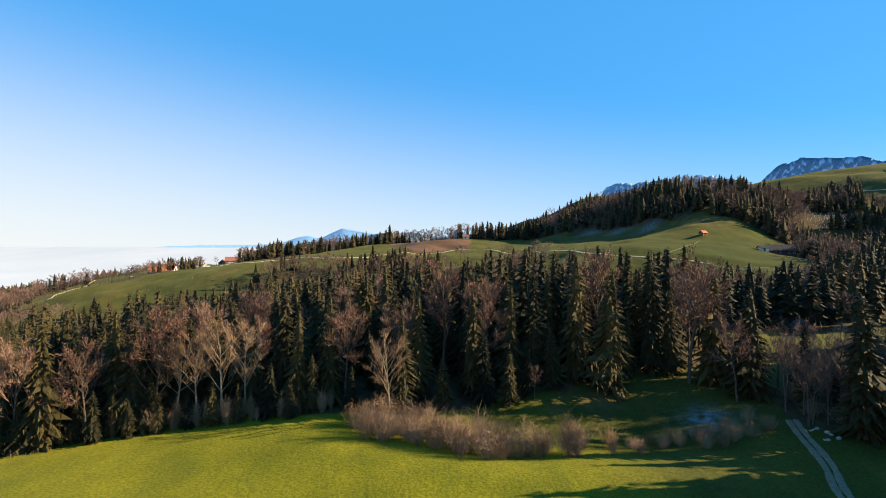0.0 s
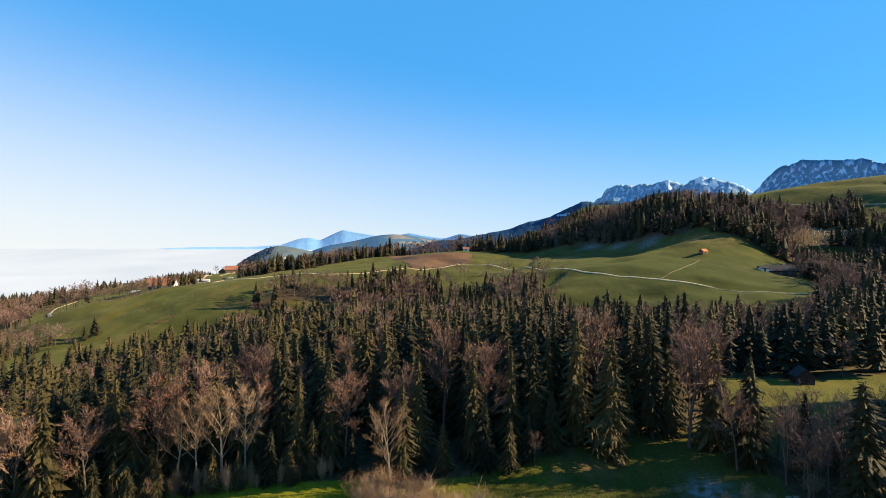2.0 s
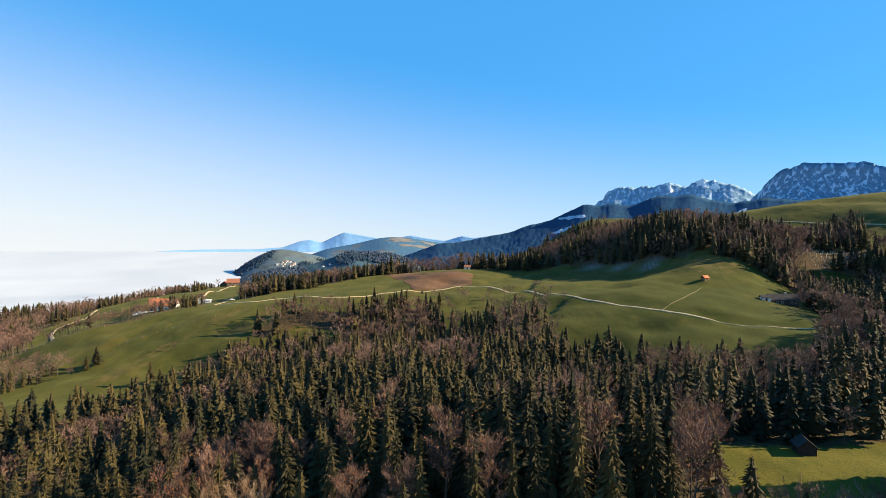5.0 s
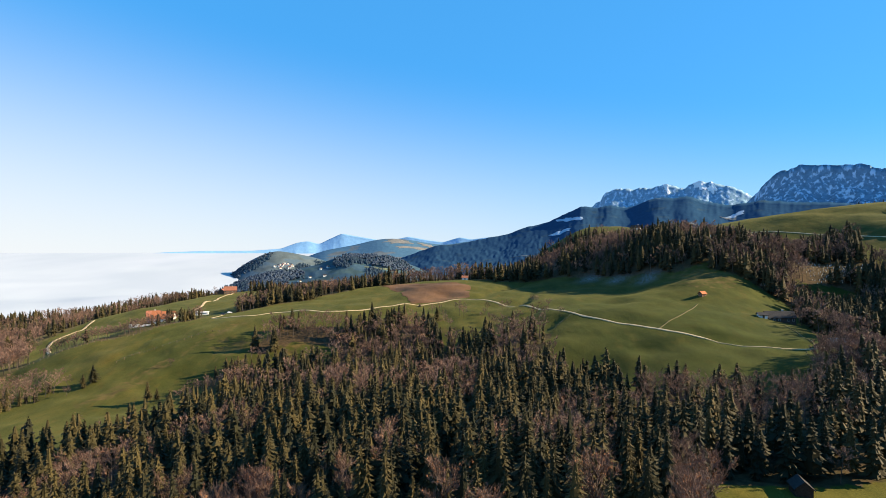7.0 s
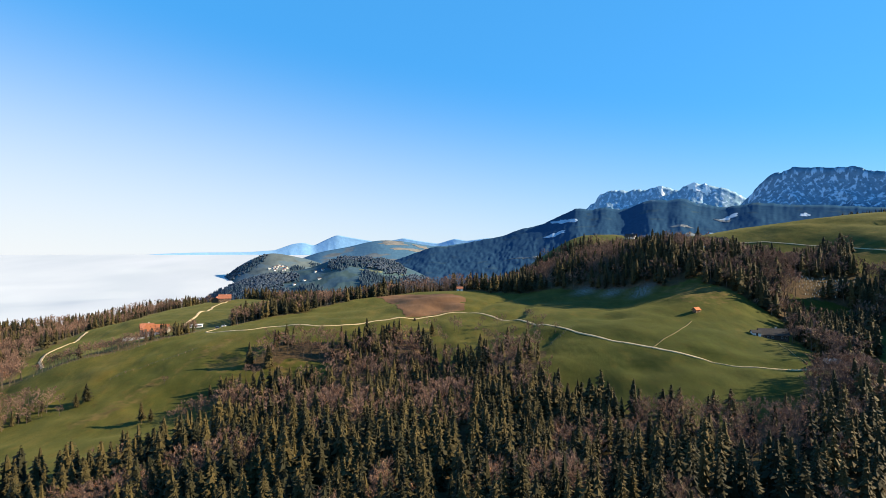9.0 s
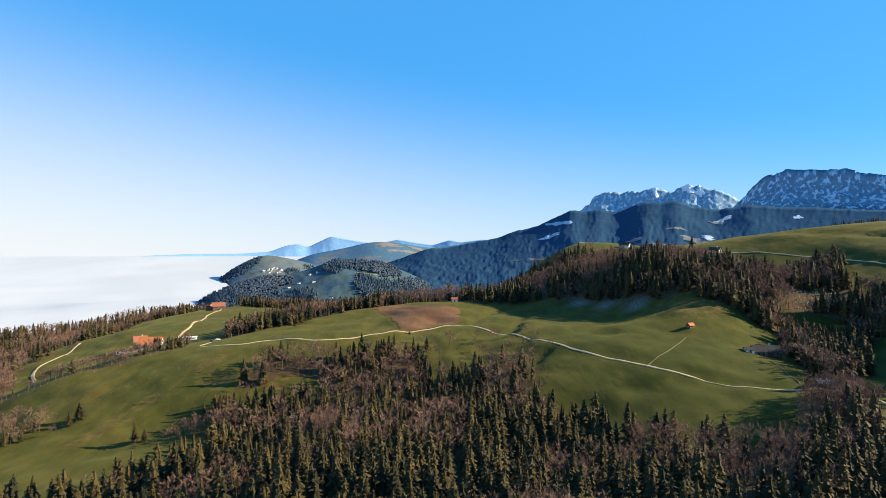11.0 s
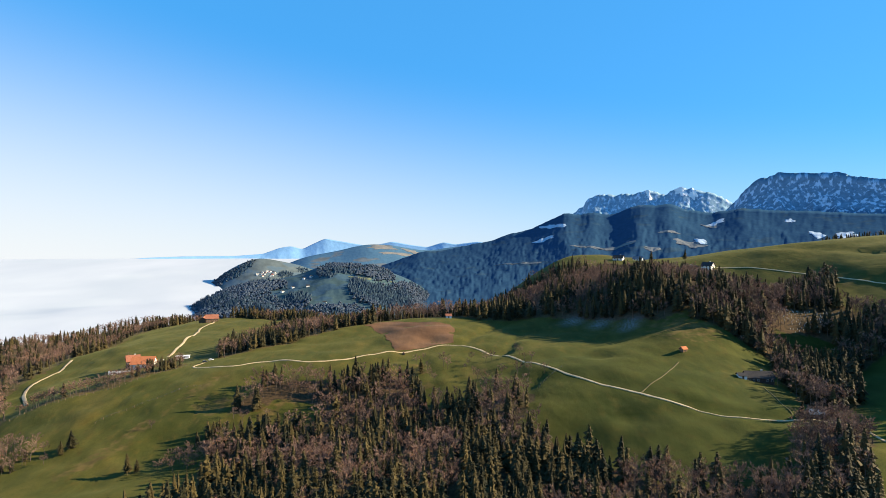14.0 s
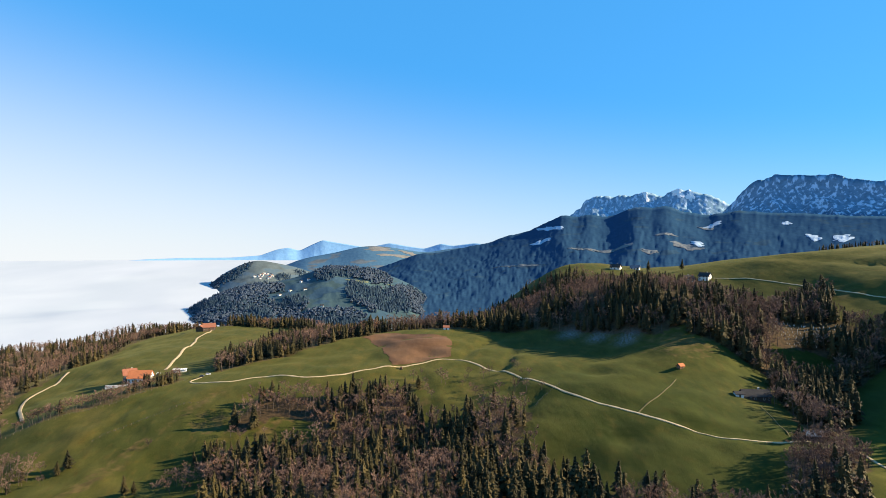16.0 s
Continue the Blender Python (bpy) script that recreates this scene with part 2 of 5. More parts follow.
def hazed_range_material(name, wood, meadow, rock, snow_from, snow_full, meadow_share=0.55, rock_from=9999, size=160):
    """Far slopes: woods with clearings, rock higher up, and snow in the gullies; the colours carry the blue haze of
    distance.
    """
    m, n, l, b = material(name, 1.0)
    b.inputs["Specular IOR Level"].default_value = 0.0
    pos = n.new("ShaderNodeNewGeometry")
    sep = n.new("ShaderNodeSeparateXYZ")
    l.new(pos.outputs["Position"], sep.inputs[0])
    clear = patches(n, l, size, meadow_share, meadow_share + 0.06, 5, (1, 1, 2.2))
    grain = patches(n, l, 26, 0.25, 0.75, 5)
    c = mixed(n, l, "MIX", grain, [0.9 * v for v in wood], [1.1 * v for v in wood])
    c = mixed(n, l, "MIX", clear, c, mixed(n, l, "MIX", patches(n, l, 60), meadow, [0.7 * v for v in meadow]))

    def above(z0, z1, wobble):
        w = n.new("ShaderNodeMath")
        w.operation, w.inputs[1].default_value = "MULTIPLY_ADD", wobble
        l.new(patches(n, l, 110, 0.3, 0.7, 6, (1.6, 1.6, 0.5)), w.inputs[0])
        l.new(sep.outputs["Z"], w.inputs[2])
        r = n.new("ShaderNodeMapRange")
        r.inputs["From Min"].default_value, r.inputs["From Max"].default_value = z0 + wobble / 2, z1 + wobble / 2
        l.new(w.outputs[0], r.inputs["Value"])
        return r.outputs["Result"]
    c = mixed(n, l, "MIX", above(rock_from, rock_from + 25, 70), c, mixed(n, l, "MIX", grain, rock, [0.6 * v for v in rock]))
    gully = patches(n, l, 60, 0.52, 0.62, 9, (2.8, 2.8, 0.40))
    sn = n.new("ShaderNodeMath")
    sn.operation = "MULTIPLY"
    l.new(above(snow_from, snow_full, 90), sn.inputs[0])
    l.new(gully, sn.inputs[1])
    # haze and shade are mixed into this blue snow colour
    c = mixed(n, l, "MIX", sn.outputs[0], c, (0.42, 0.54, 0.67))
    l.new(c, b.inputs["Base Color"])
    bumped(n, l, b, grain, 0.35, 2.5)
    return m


# ---- mesh helpers ----
def mesh_from(name, verts, faces, mats, face_mats=None, smooth=False, tint=None):
    me = bpy.data.meshes.new(name)
    verts = np.asarray(verts, np.float32).reshape(-1, 3)
    faces = np.asarray(faces, np.int32)
    k = faces.shape[1]
    me.vertices.add(len(verts))
    me.vertices.foreach_set("co", verts.ravel())
    me.loops.add(faces.size)
    me.loops.foreach_set("vertex_index", faces.ravel())
    me.polygons.add(len(faces))
    me.polygons.foreach_set("loop_start", np.arange(0, faces.size, k, dtype=np.int32))
    for m in mats:
        me.materials.append(m)
    if face_mats is not None:
        me.polygons.foreach_set("material_index", np.asarray(face_mats, np.int32))
    me.polygons.foreach_set("use_smooth", np.full(len(faces), smooth))
    if tint is not None:
        a = me.attributes.new("tint", "FLOAT", "POINT")
        a.data.foreach_set("value", np.asarray(tint, np.float32))
    me.update(calc_edges=True)
    return me


def part(name, bm, mat, parent, label=""):
    """One bmesh as one mesh object under a thing or a part."""
    me = bpy.data.meshes.new(name)
    bm.to_mesh(me)
    bm.free()
    me.materials.append(mat)
    ob = new(name, me)
    ob.parent = parent
    return tagged(ob, label)


def inside(x, y, poly):
    x, y = np.asarray(x, float), np.asarray(y, float)
    hit = np.zeros(x.shape, bool)
    for (x0, y0), (x1, y1) in zip(poly, poly[1:] + poly[:1]):
        if y0 != y1:
            hit ^= ((y0 > y) != (y1 > y)) & (x < (x1 - x0) * (y - y0) / (y1 - y0) + x0)
    return hit


def along(points, step):
    """Points every step metres on a smooth line through the given ones, with the direction there."""
    p = [Vector((*q, 0)) for q in points]
    p = [2 * p[0] - p[1]] + p + [2 * p[-1] - p[-2]]
    dense = []
    for a, b, c, d in zip(p, p[1:], p[2:], p[3:]):
        for i in range(12):
            t = i / 12
            dense.append(0.5 * (2 * b + (c - a) * t + (2 * a - 5 * b + 4 * c - d) * t * t + (3 * b - a - 3 * c + d) * t ** 3))
    dense.append(p[-2])
    out, left = [], 0.0
    for a, b in zip(dense, dense[1:]):
        run = (b - a).length
        while left < run:
            out.append((a + (b - a) * (left / run), (b - a).normalized()))
            left += step
        left -= run
    return out


# ---- where woods, tracks and fields lie ----
MAIN_TRACK = [(228, 270), (227, 287), (226, 312), (214, 321), (189, 327), (172, 332), (147, 351), (133, 366), (114, 388), (95, 417), (74, 459), (60, 483), (43, 508),
              (20, 525), (-14, 514), (-52, 501), (-91, 487), (-132, 496), (-159, 489), (-186, 499), (-196, 511), (-189, 521)]
FARM_LANE = [(-251, 590), (-260, 630), (-266, 663), (-285, 748), (-303, 815), (-302, 850), (-306, 875)]
VALLEY_LANE = [(-372, 640), (-366, 600), (-368, 577), (-363, 554), (-350, 531), (-334, 509), (-322, 492)]
BARN_PATH = [(133, 367), (141, 375), (153, 385), (162, 395), (176, 412)]
HOUSE_PATH = [(215, 375), (211, 354), (206, 330)]
HILL_LANE = [(339, 690), (367, 659), (390, 623), (402, 576), (414, 521), (430, 440)]
MEADOW_TRACK = [(60, 103), (58.2, 97), (56.8, 91), (55, 85), (52, 78), (47, 62), (42, 40), (40, 0)]
PLOUGHED = [(-64, 619), (-51, 642), (-36, 643), (-11, 622), (6, 609), (25, 598), (27, 551), (23, 530), (5, 525), (-14, 517), (-29, 516), (-32, 539), (-40, 571)]
MAIN_WOOD = [(-260, 110), (-90, 117), (-35, 121), (-16, 116), (6, 117), (20, 121), (38, 128), (54, 130), (64, 138), (72, 172), (100, 168), (122, 168), (142, 184), (166, 210), (176, 228),
             (200, 268), (200, 296), (186, 272), (150, 262), (112, 276), (91, 305), (76, 319), (67, 348), (52, 356), (62, 372), (72, 392), (57, 412), (38, 414), (19, 405), (-2, 404),
             (-4, 430), (-10, 452), (-44, 460), (-64, 452), (-97, 454), (-120, 449), (-135, 416), (-123, 410), (-104, 430), (-70, 424), (-74, 404), (-112, 394), (-124, 372), (-130, 345), (-112, 322), (-110, 290), (-150, 264), (-220, 262), (-300, 268)]
HILL_WOOD = [(-60, 630), (-37, 664), (24, 646), (65, 628), (103, 612), (136, 578), (160, 548), (184, 510), (196, 494), (230, 500), (270, 512), (320, 545), (312, 600), (290, 640), (258, 695), (226, 738),
             (206, 790), (140, 800), (40, 790), (-70, 740)]
RIDGE_WOOD = [(-185, 540), (-166, 546), (-145, 559), (-124, 584), (-101, 606), (-80, 620), (-58, 632), (-70, 740), (-120, 800), (-160, 780), (-178, 700), (-190, 640), (-205, 590)]
GULLY_WOOD = [(212, 486), (232, 470), (246, 450), (258, 440), (240, 400), (233, 372), (222, 345), (236, 332), (262, 352), (300, 412), (345, 430), (372, 470), (356, 520), (392, 560), (398, 580), (360, 582), (320, 548), (270, 516)]
WOOD_CLEARING = [(-122, 402), (-98, 427), (-79, 422), (-76, 396), (-100, 392)]
BROWN_GROVES = [[(33, 362), (38, 400), (58, 412), (73, 391), (61, 356)], [(-132, 414), (-125, 436), (-104, 448), (-92, 431), (-107, 427), (-122, 402)], [(-16, 452), (-4, 404), (-24, 400), (-36, 440)],
                [(-128, 345), (-106, 330), (-110, 372), (-124, 380)], [(120, 276), (150, 262), (186, 272), (160, 290)], [(-60, 130), (-38, 128), (-40, 150), (-62, 152)]]
PLANTATION = [(296, 476), (350, 470), (356, 500), (300, 512)]
GULLY_CLEARING = [(282, 478), (312, 472), (322, 456), (312, 440), (282, 440), (270, 458)]
CREST_WOOD = [(515, 765), (600, 700), (640, 730), (540, 805)]
TOP_WOOD = [(-300, 930), (-200, 905), (-120, 835), (-100, 870), (-200, 985), (-300, 1005)]
LEFT_SCRUB = [(-162, 352), (-125, 345), (-118, 395), (-135, 400), (-150, 380)]
FAR_LEFT_SCRUB = [(-290, 400), (-264, 398), (-242, 372), (-262, 350), (-320, 352)]
WEST_WOOD = [(-306, 446), (-345, 492), (-352, 505), (-378, 552), (-386, 600), (-384, 650), (-396, 720), (-410, 800), (-420, 900), (-380, 990), (-320, 1040), (-250, 1060), (-250, 1100), (-760, 1120), (-800, 900), (-600, 520), (-470, 400), (-360, 380)]
HEDGE_ROW = [(-304, 447), (-290, 456), (-271, 459), (-256, 470), (-241, 474), (-230, 486), (-218, 500), (-204, 519), (-212, 528), (-228, 508), (-242, 490), (-258, 482), (-275, 470), (-294, 466)]
BIRCH_WOOD = [(198, 312), (222, 314), (224, 290), (196, 268), (172, 268), (180, 292)]
THICKET = [(60, 101), (68, 97), (76, 92), (96, 108), (112, 127), (96, 126), (84, 122), (62, 118)]
RIGHT_WOOD = [(80, 84), (66, 66), (60, 44), (110, 20), (160, 40), (190, 150), (124, 150), (100, 118), (96, 108)]
# added out of view on the right, to cast shade into the gully
SHADING_SLOPE_WOOD = [(392, 478), (450, 470), (440, 260), (292, 248), (300, 330), (350, 400)]
WOODS = [THICKET, SHADING_SLOPE_WOOD, RIGHT_WOOD, MAIN_WOOD, HILL_WOOD, RIDGE_WOOD, GULLY_WOOD, WEST_WOOD, HEDGE_ROW, BIRCH_WOOD]
LUSH_FIELDS = [[(60, 128), (120, 120), (160, 160), (160, 214), (118, 172), (66, 172)], [(150, 208), (230, 250), (330, 330), (330, 400), (262, 345), (226, 300), (204, 262)]]
DRY_PATCHES = [(205, 470, 34), (228, 476, 18), (-30, 430, 0), (-2, 440, 10), (-6, 470, 12), (-108, 412, 12), (-60, 380, 0), (-100, 428, 14), (-150, 425, 16), (205, 305, 16), (30, 118, 12), 
               (400, 560, 18), (262, 452, 12), (40, 450, 12)]


def blur_inside(x, y, poly):
    """Share of a small ring round each point that lies in poly."""
    s = np.zeros(np.shape(x))
    for dx, dy in ((0, 0), (3, 0), (-3, 0), (0, 3), (0, -3)):
        s += inside(x + dx, y + dy, poly)
    return s / 5


# ---- the ground, one sheet ----
def build_ground():
    front = np.arange(40, 140.01, 0.36)
    rest = np.arange(148, 396, 8.0)
    ang = np.radians(np.concatenate([front, rest]))
    rad = np.concatenate([np.linspace(0.05, 42, 10), 45 * 1.0125 ** np.arange(0, 282), np.linspace(1560, 4900, 16)])
    a, r = np.meshgrid(ang, rad)
    x, y = r * np.cos(a), r * np.sin(a)
    z = land(x, y)
    n, k = x.shape
    idx = np.arange(n * k).reshape(n, k)
    nxt = np.roll(idx, -1, axis=1)
    faces = np.stack([idx[:-1], idx[1:], nxt[1:], nxt[:-1]], -1).reshape(-1, 4)
    verts = np.stack([x, y, z], -1).reshape(-1, 3)
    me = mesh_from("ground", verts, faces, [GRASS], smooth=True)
    col = np.zeros((n * k, 4), np.float32)
    fx, fy = verts[:, 0], verts[:, 1]
    wood = np.zeros(len(fx))
    for p in WOODS:
        wood = np.maximum(wood, blur_inside(fx, fy, p))
    wood *= (1 - blur_inside(fx, fy, GULLY_CLEARING)) * (1 - blur_inside(fx, fy, WOOD_CLEARING))
    dry = np.zeros(len(fx))
    for a0, b0, r0 in DRY_PATCHES:
        if r0:
            dry = np.maximum(dry, 0.62 * np.exp(-((fx - a0) ** 2 + (fy - b0) ** 2) / (r0 * r0)))
    streak = line_distance(fx, fy, [(-212, 350), (-204, 367), (-190, 402), (-175, 438), (-155, 476)]) + 5 * vnoise(fx, fy, 20, 33)
    dry = np.maximum(dry, 0.55 * np.exp(-(streak / 7) ** 2))
    # full left of x 18 before y 120, weaker to the right and in the hollow
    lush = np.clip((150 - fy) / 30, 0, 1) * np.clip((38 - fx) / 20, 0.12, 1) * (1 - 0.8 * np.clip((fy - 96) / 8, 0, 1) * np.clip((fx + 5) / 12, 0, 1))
    for p in LUSH_FIELDS:
        lush = np.maximum(lush, 0.22 * blur_inside(fx, fy, p))
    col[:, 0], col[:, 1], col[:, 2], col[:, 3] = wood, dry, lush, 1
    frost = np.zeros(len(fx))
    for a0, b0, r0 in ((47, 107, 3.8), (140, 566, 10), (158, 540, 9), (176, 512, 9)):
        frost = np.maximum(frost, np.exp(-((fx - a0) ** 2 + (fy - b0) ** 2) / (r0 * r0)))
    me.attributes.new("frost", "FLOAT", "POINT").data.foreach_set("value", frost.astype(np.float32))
    fresh = np.clip((fx - 55) / 40, 0, 1) * np.clip((fy - 235) / 30, 0, 1) * np.clip((500 - fy) / 60, 0, 1) * np.clip(0.8 + 0.5 * vnoise(fx, fy, 55, 44), 0, 1)
    me.attributes.new("fresh", "FLOAT", "POINT").data.foreach_set("value", fresh.astype(np.float32))
    at = me.color_attributes.new("land_use", "FLOAT_COLOR", "POINT")
    at.data.foreach_set("color", col.ravel())
    tagged(new("ground", me), "rolling green pasture with dry and wooded patches", "ground", kind="structure")


build_ground()


def build_track(name, points, width, lift, label, mat=GRAVEL):
    """A track: a slightly cambered ribbon with a ragged edge, on the ground."""
    rows = along(points, 1.5)
    verts, faces = [], []
    for i, (p, d) in enumerate(rows):
        side = Vector((-d.y, d.x, 0))
        w = width * (0.5 + 0.06 * math.sin(i * 0.9) + 0.06 * math.sin(i * 2.3))
        for k, (s, dz) in enumerate(((-1.15, -0.3), (-0.95, 0), (-0.35, 0.05), (0.35, 0.05), (0.95, 0), (1.15, -0.3))):
            q = p + side * (w * s)
            verts.append((q.x, q.y, ground_at(q.x, q.y) + lift + dz))
        if i:
            for k in range(5):
                a = i * 6 + k
                faces.append((a - 6, a, a + 1, a - 5))
    faces = [f[::-1] for f in faces]
    tagged(new(name, mesh_from(name, verts, faces, [mat])), label, "track", kind="structure")


build_track("road_main", MAIN_TRACK, 1.45, 0.28, "pale gravel farm track across the hillside")
build_track("road_farm_lane", FARM_LANE, 2.3, 0.35, "pale gravel lane between two farms")
build_track("road_valley_lane", VALLEY_LANE, 2.4, 0.35, "pale gravel lane along the wood")
build_track("road_hill_lane", HILL_LANE, 1.2, 0.35, "narrow pale lane across the upper pasture")
build_track("path_barn", BARN_PATH, 0.8, 0.2, "worn footpath up to the field barn", WORN)
build_track("path_house", HOUSE_PATH, 0.6, 0.2, "narrow grass path down from the farmhouse", WORN)
build_track("road_meadow_rut_west", [(x - 0.62, y) for x, y in MEADOW_TRACK], 0.98, 0.06, "stony wheel rut of the farm track at the meadow's edge", STONY)
build_track("road_meadow_rut_east", [(x + 0.62, y) for x, y in MEADOW_TRACK], 0.98, 0.06, "stony wheel rut of the farm track at the meadow's edge", STONY)


def build_ploughed():
    xs, ys = np.meshgrid(np.arange(-70, 34, 0.9), np.arange(508, 650, 0.9))
    px, py = xs + 2.5 * vnoise(xs, ys, 19, 5) + 0.7 * vnoise(xs, ys, 4, 8), ys + 2.5 * vnoise(xs, ys, 19, 6) + 0.7 * vnoise(xs, ys, 4, 9)
    hit = inside(px, py, PLOUGHED)
    n, k = xs.shape
    idx = np.arange(n * k).reshape(n, k)
    keep = (hit[:-1, :-1] & hit[1:, :-1] & hit[1:, 1:] & hit[:-1, 1:])
    f = np.stack([idx[:-1, :-1], idx[:-1, 1:], idx[1:, 1:], idx[1:, :-1]], -1)[keep]
    used = np.unique(f)
    remap = np.full(n * k, -1)
    remap[used] = np.arange(len(used))
    z = land(xs, ys) + 0.16 + 0.05 * vnoise(xs, ys, 2.5, 7)
    v = np.stack([xs, ys, z], -1).reshape(-1, 3)[used]
    tagged(new("ploughed_field", mesh_from("ploughed_field", v, remap[f], [EARTH], smooth=True)), "bare brown ploughed field on the hillside", "field", kind="structure")


build_ploughed()


# ---- the sea of fog ----
def build_fog():
    ang = np.radians(np.arange(0, 360, 1.5))
    rad = np.concatenate([np.linspace(1150, 2400, 14), np.linspace(2460, 4930, 70)])
    a, r = np.meshgrid(ang, rad)
    x, y = r * np.cos(a), r * np.sin(a)
    z = np.interp(r, [1150, 2300, 2900, 3400, 4000, 4930], [-178, -165, -150, -100, -40, 22])
    z = z + 7 * vnoise(x, y, 260, 3) * np.clip((4800 - r) / 1500, 0, 1) + 2.5 * vnoise(x, y, 90, 4) * np.clip((4800 - r) / 1500, 0, 1)
    n, k = x.shape
    idx = np.arange(n * k).reshape(n, k)
    nxt = np.roll(idx, -1, axis=1)
    faces = np.stack([idx[:-1], idx[1:], nxt[1:], nxt[:-1]], -1).reshape(-1, 4)
    tagged(new("fog_sea", mesh_from("fog_sea", np.stack([x, y, z], -1), faces, [FOG], smooth=True)), "white sea of fog filling the valley", "fog", kind="structure")


build_fog()


# ---- far hills and mountains ----
def build_range(name, crest, distance, front, back, foot, mat, label, rough=14, seed=0, fold=120, sharp=0.8, category="mountain", ease=5, jag=0, fine=0.07):
    """A range whose crest passes the given bearings (degrees to the right of +y) and heights, with spurs and gullies down its slopes."""
    az = np.array([c[0] for c in crest], float)
    hz = np.array([c[1] for c in crest], float)
    u = np.arange(az[0], az[-1] + 0.01, 0.085)
    top = np.interp(u, az, hz)
    for _ in range(2):
        top = np.convolve(np.pad(top, ease // 2, mode="edge"), np.ones(ease) / ease, "valid")
    # broken skyline: towers and notches
    s = np.radians(u) * distance
    edge = np.clip(np.minimum(u - u[0], u[-1] - u) / 1.5, 0, 1)
    teeth = edge * jag * (0.9 * vnoise(s, s * 0, 95, seed + 5) + 0.7 * vnoise(s, s * 0, 38, seed + 6) + 0.5 * vnoise(s, s * 0, 15, seed + 7))
    v = np.concatenate([np.linspace(-1, 0, 46), np.linspace(0.08, 1, 10)])
    uu, vv = np.meshgrid(np.radians(u), v)
    tt = np.tile(top, (len(v), 1))
    r = distance + np.where(vv < 0, vv * front, vv * back)
    x, y = r * np.sin(uu), r * np.cos(uu)
    down = np.abs(vv) ** sharp
    z = foot + (tt - foot) * (1 - down)
    z = z + np.tile(teeth, (len(v), 1)) * np.clip(1 - np.abs(vv) * 9, 0, 1)
    # spurs run down the slope
    sx = uu * distance
    wx = sx + 0.45 * fold * vnoise(x, y, fold * 1.3, seed + 9) + 0.2 * r
    wy = r * 0.62 + 0.45 * fold * vnoise(x, y, fold * 1.1, seed + 10)
    ridge = 1 - np.abs(vnoise(wx, wy, fold, seed + 1))
    ridge2 = 1 - np.abs(vnoise(wx + 0.5 * wy, wy - 0.5 * wx, fold * 0.37, seed + 2))
    swell = np.sin(np.pi * np.clip(np.abs(vv), 0, 1)) ** 0.8
    z = z + (ridge - 0.6) * rough * 2.2 * swell + (ridge2 - 0.6) * rough * (0.25 + fine * 1.6) * swell
    z = z + rough * fine * (vnoise(sx + 0.7 * r, r - 0.6 * sx, 31, seed + 3) + vnoise(sx - 0.4 * r, r + 0.5 * sx, 14, seed + 4)) * (0.35 + swell)
    n, k = x.shape
    idx = np.arange(n * k).reshape(n, k)
    faces = np.stack([idx[:-1, :-1], idx[:-1, 1:], idx[1:, 1:], idx[1:, :-1]], -1).reshape(-1, 4)
    ob = new(name, mesh_from(name, np.stack([x, y, z], -1), faces, [mat], smooth=True))
    tagged(ob, label, category, kind="structure")
    return u, x, y, z


# the blue in the base colours of all these ranges stands for distance haze
BLUE = hazed_range_material("hazy_far_peaks", (0.17, 0.34, 0.55), (0.18, 0.35, 0.55), (0.3, 0.4, 0.5), 9000, 9100, 0.9)
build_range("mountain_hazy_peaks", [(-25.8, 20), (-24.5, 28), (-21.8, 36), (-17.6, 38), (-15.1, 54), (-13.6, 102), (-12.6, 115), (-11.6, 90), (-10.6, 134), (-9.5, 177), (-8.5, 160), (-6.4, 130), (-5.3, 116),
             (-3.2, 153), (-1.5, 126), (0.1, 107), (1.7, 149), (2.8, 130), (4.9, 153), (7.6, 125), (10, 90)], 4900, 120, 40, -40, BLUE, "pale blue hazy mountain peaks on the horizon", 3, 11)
SNOWY = hazed_range_material("hazed_snowy_rock_range", (0.10, 0.20, 0.30), (0.10, 0.20, 0.30), (0.21, 0.35, 0.47), 230, 380, 0.8, 300, 120)
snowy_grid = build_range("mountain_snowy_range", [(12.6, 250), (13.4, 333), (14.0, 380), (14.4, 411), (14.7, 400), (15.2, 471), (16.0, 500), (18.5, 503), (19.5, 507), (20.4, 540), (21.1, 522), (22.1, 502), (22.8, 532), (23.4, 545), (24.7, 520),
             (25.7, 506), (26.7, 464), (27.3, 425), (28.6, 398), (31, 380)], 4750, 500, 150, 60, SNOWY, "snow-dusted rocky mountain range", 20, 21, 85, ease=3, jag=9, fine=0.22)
ROCKY = hazed_range_material("hazed_rock_mountain", (0.06, 0.125, 0.20), (0.06, 0.125, 0.20), (0.155, 0.265, 0.37), 170, 300, 0.8, 300, 120)
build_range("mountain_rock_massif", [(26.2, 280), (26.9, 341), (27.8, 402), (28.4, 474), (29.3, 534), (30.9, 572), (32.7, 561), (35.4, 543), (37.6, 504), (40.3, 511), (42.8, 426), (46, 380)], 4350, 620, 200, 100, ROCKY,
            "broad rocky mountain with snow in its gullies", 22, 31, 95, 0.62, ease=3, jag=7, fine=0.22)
FOOT = hazed_range_material("hazed_wooded_foothills", (0.021, 0.057, 0.108), (0.034, 0.072, 0.114), (0.1, 0.13, 0.16), 330, 620, 0.60, 9999, 130)
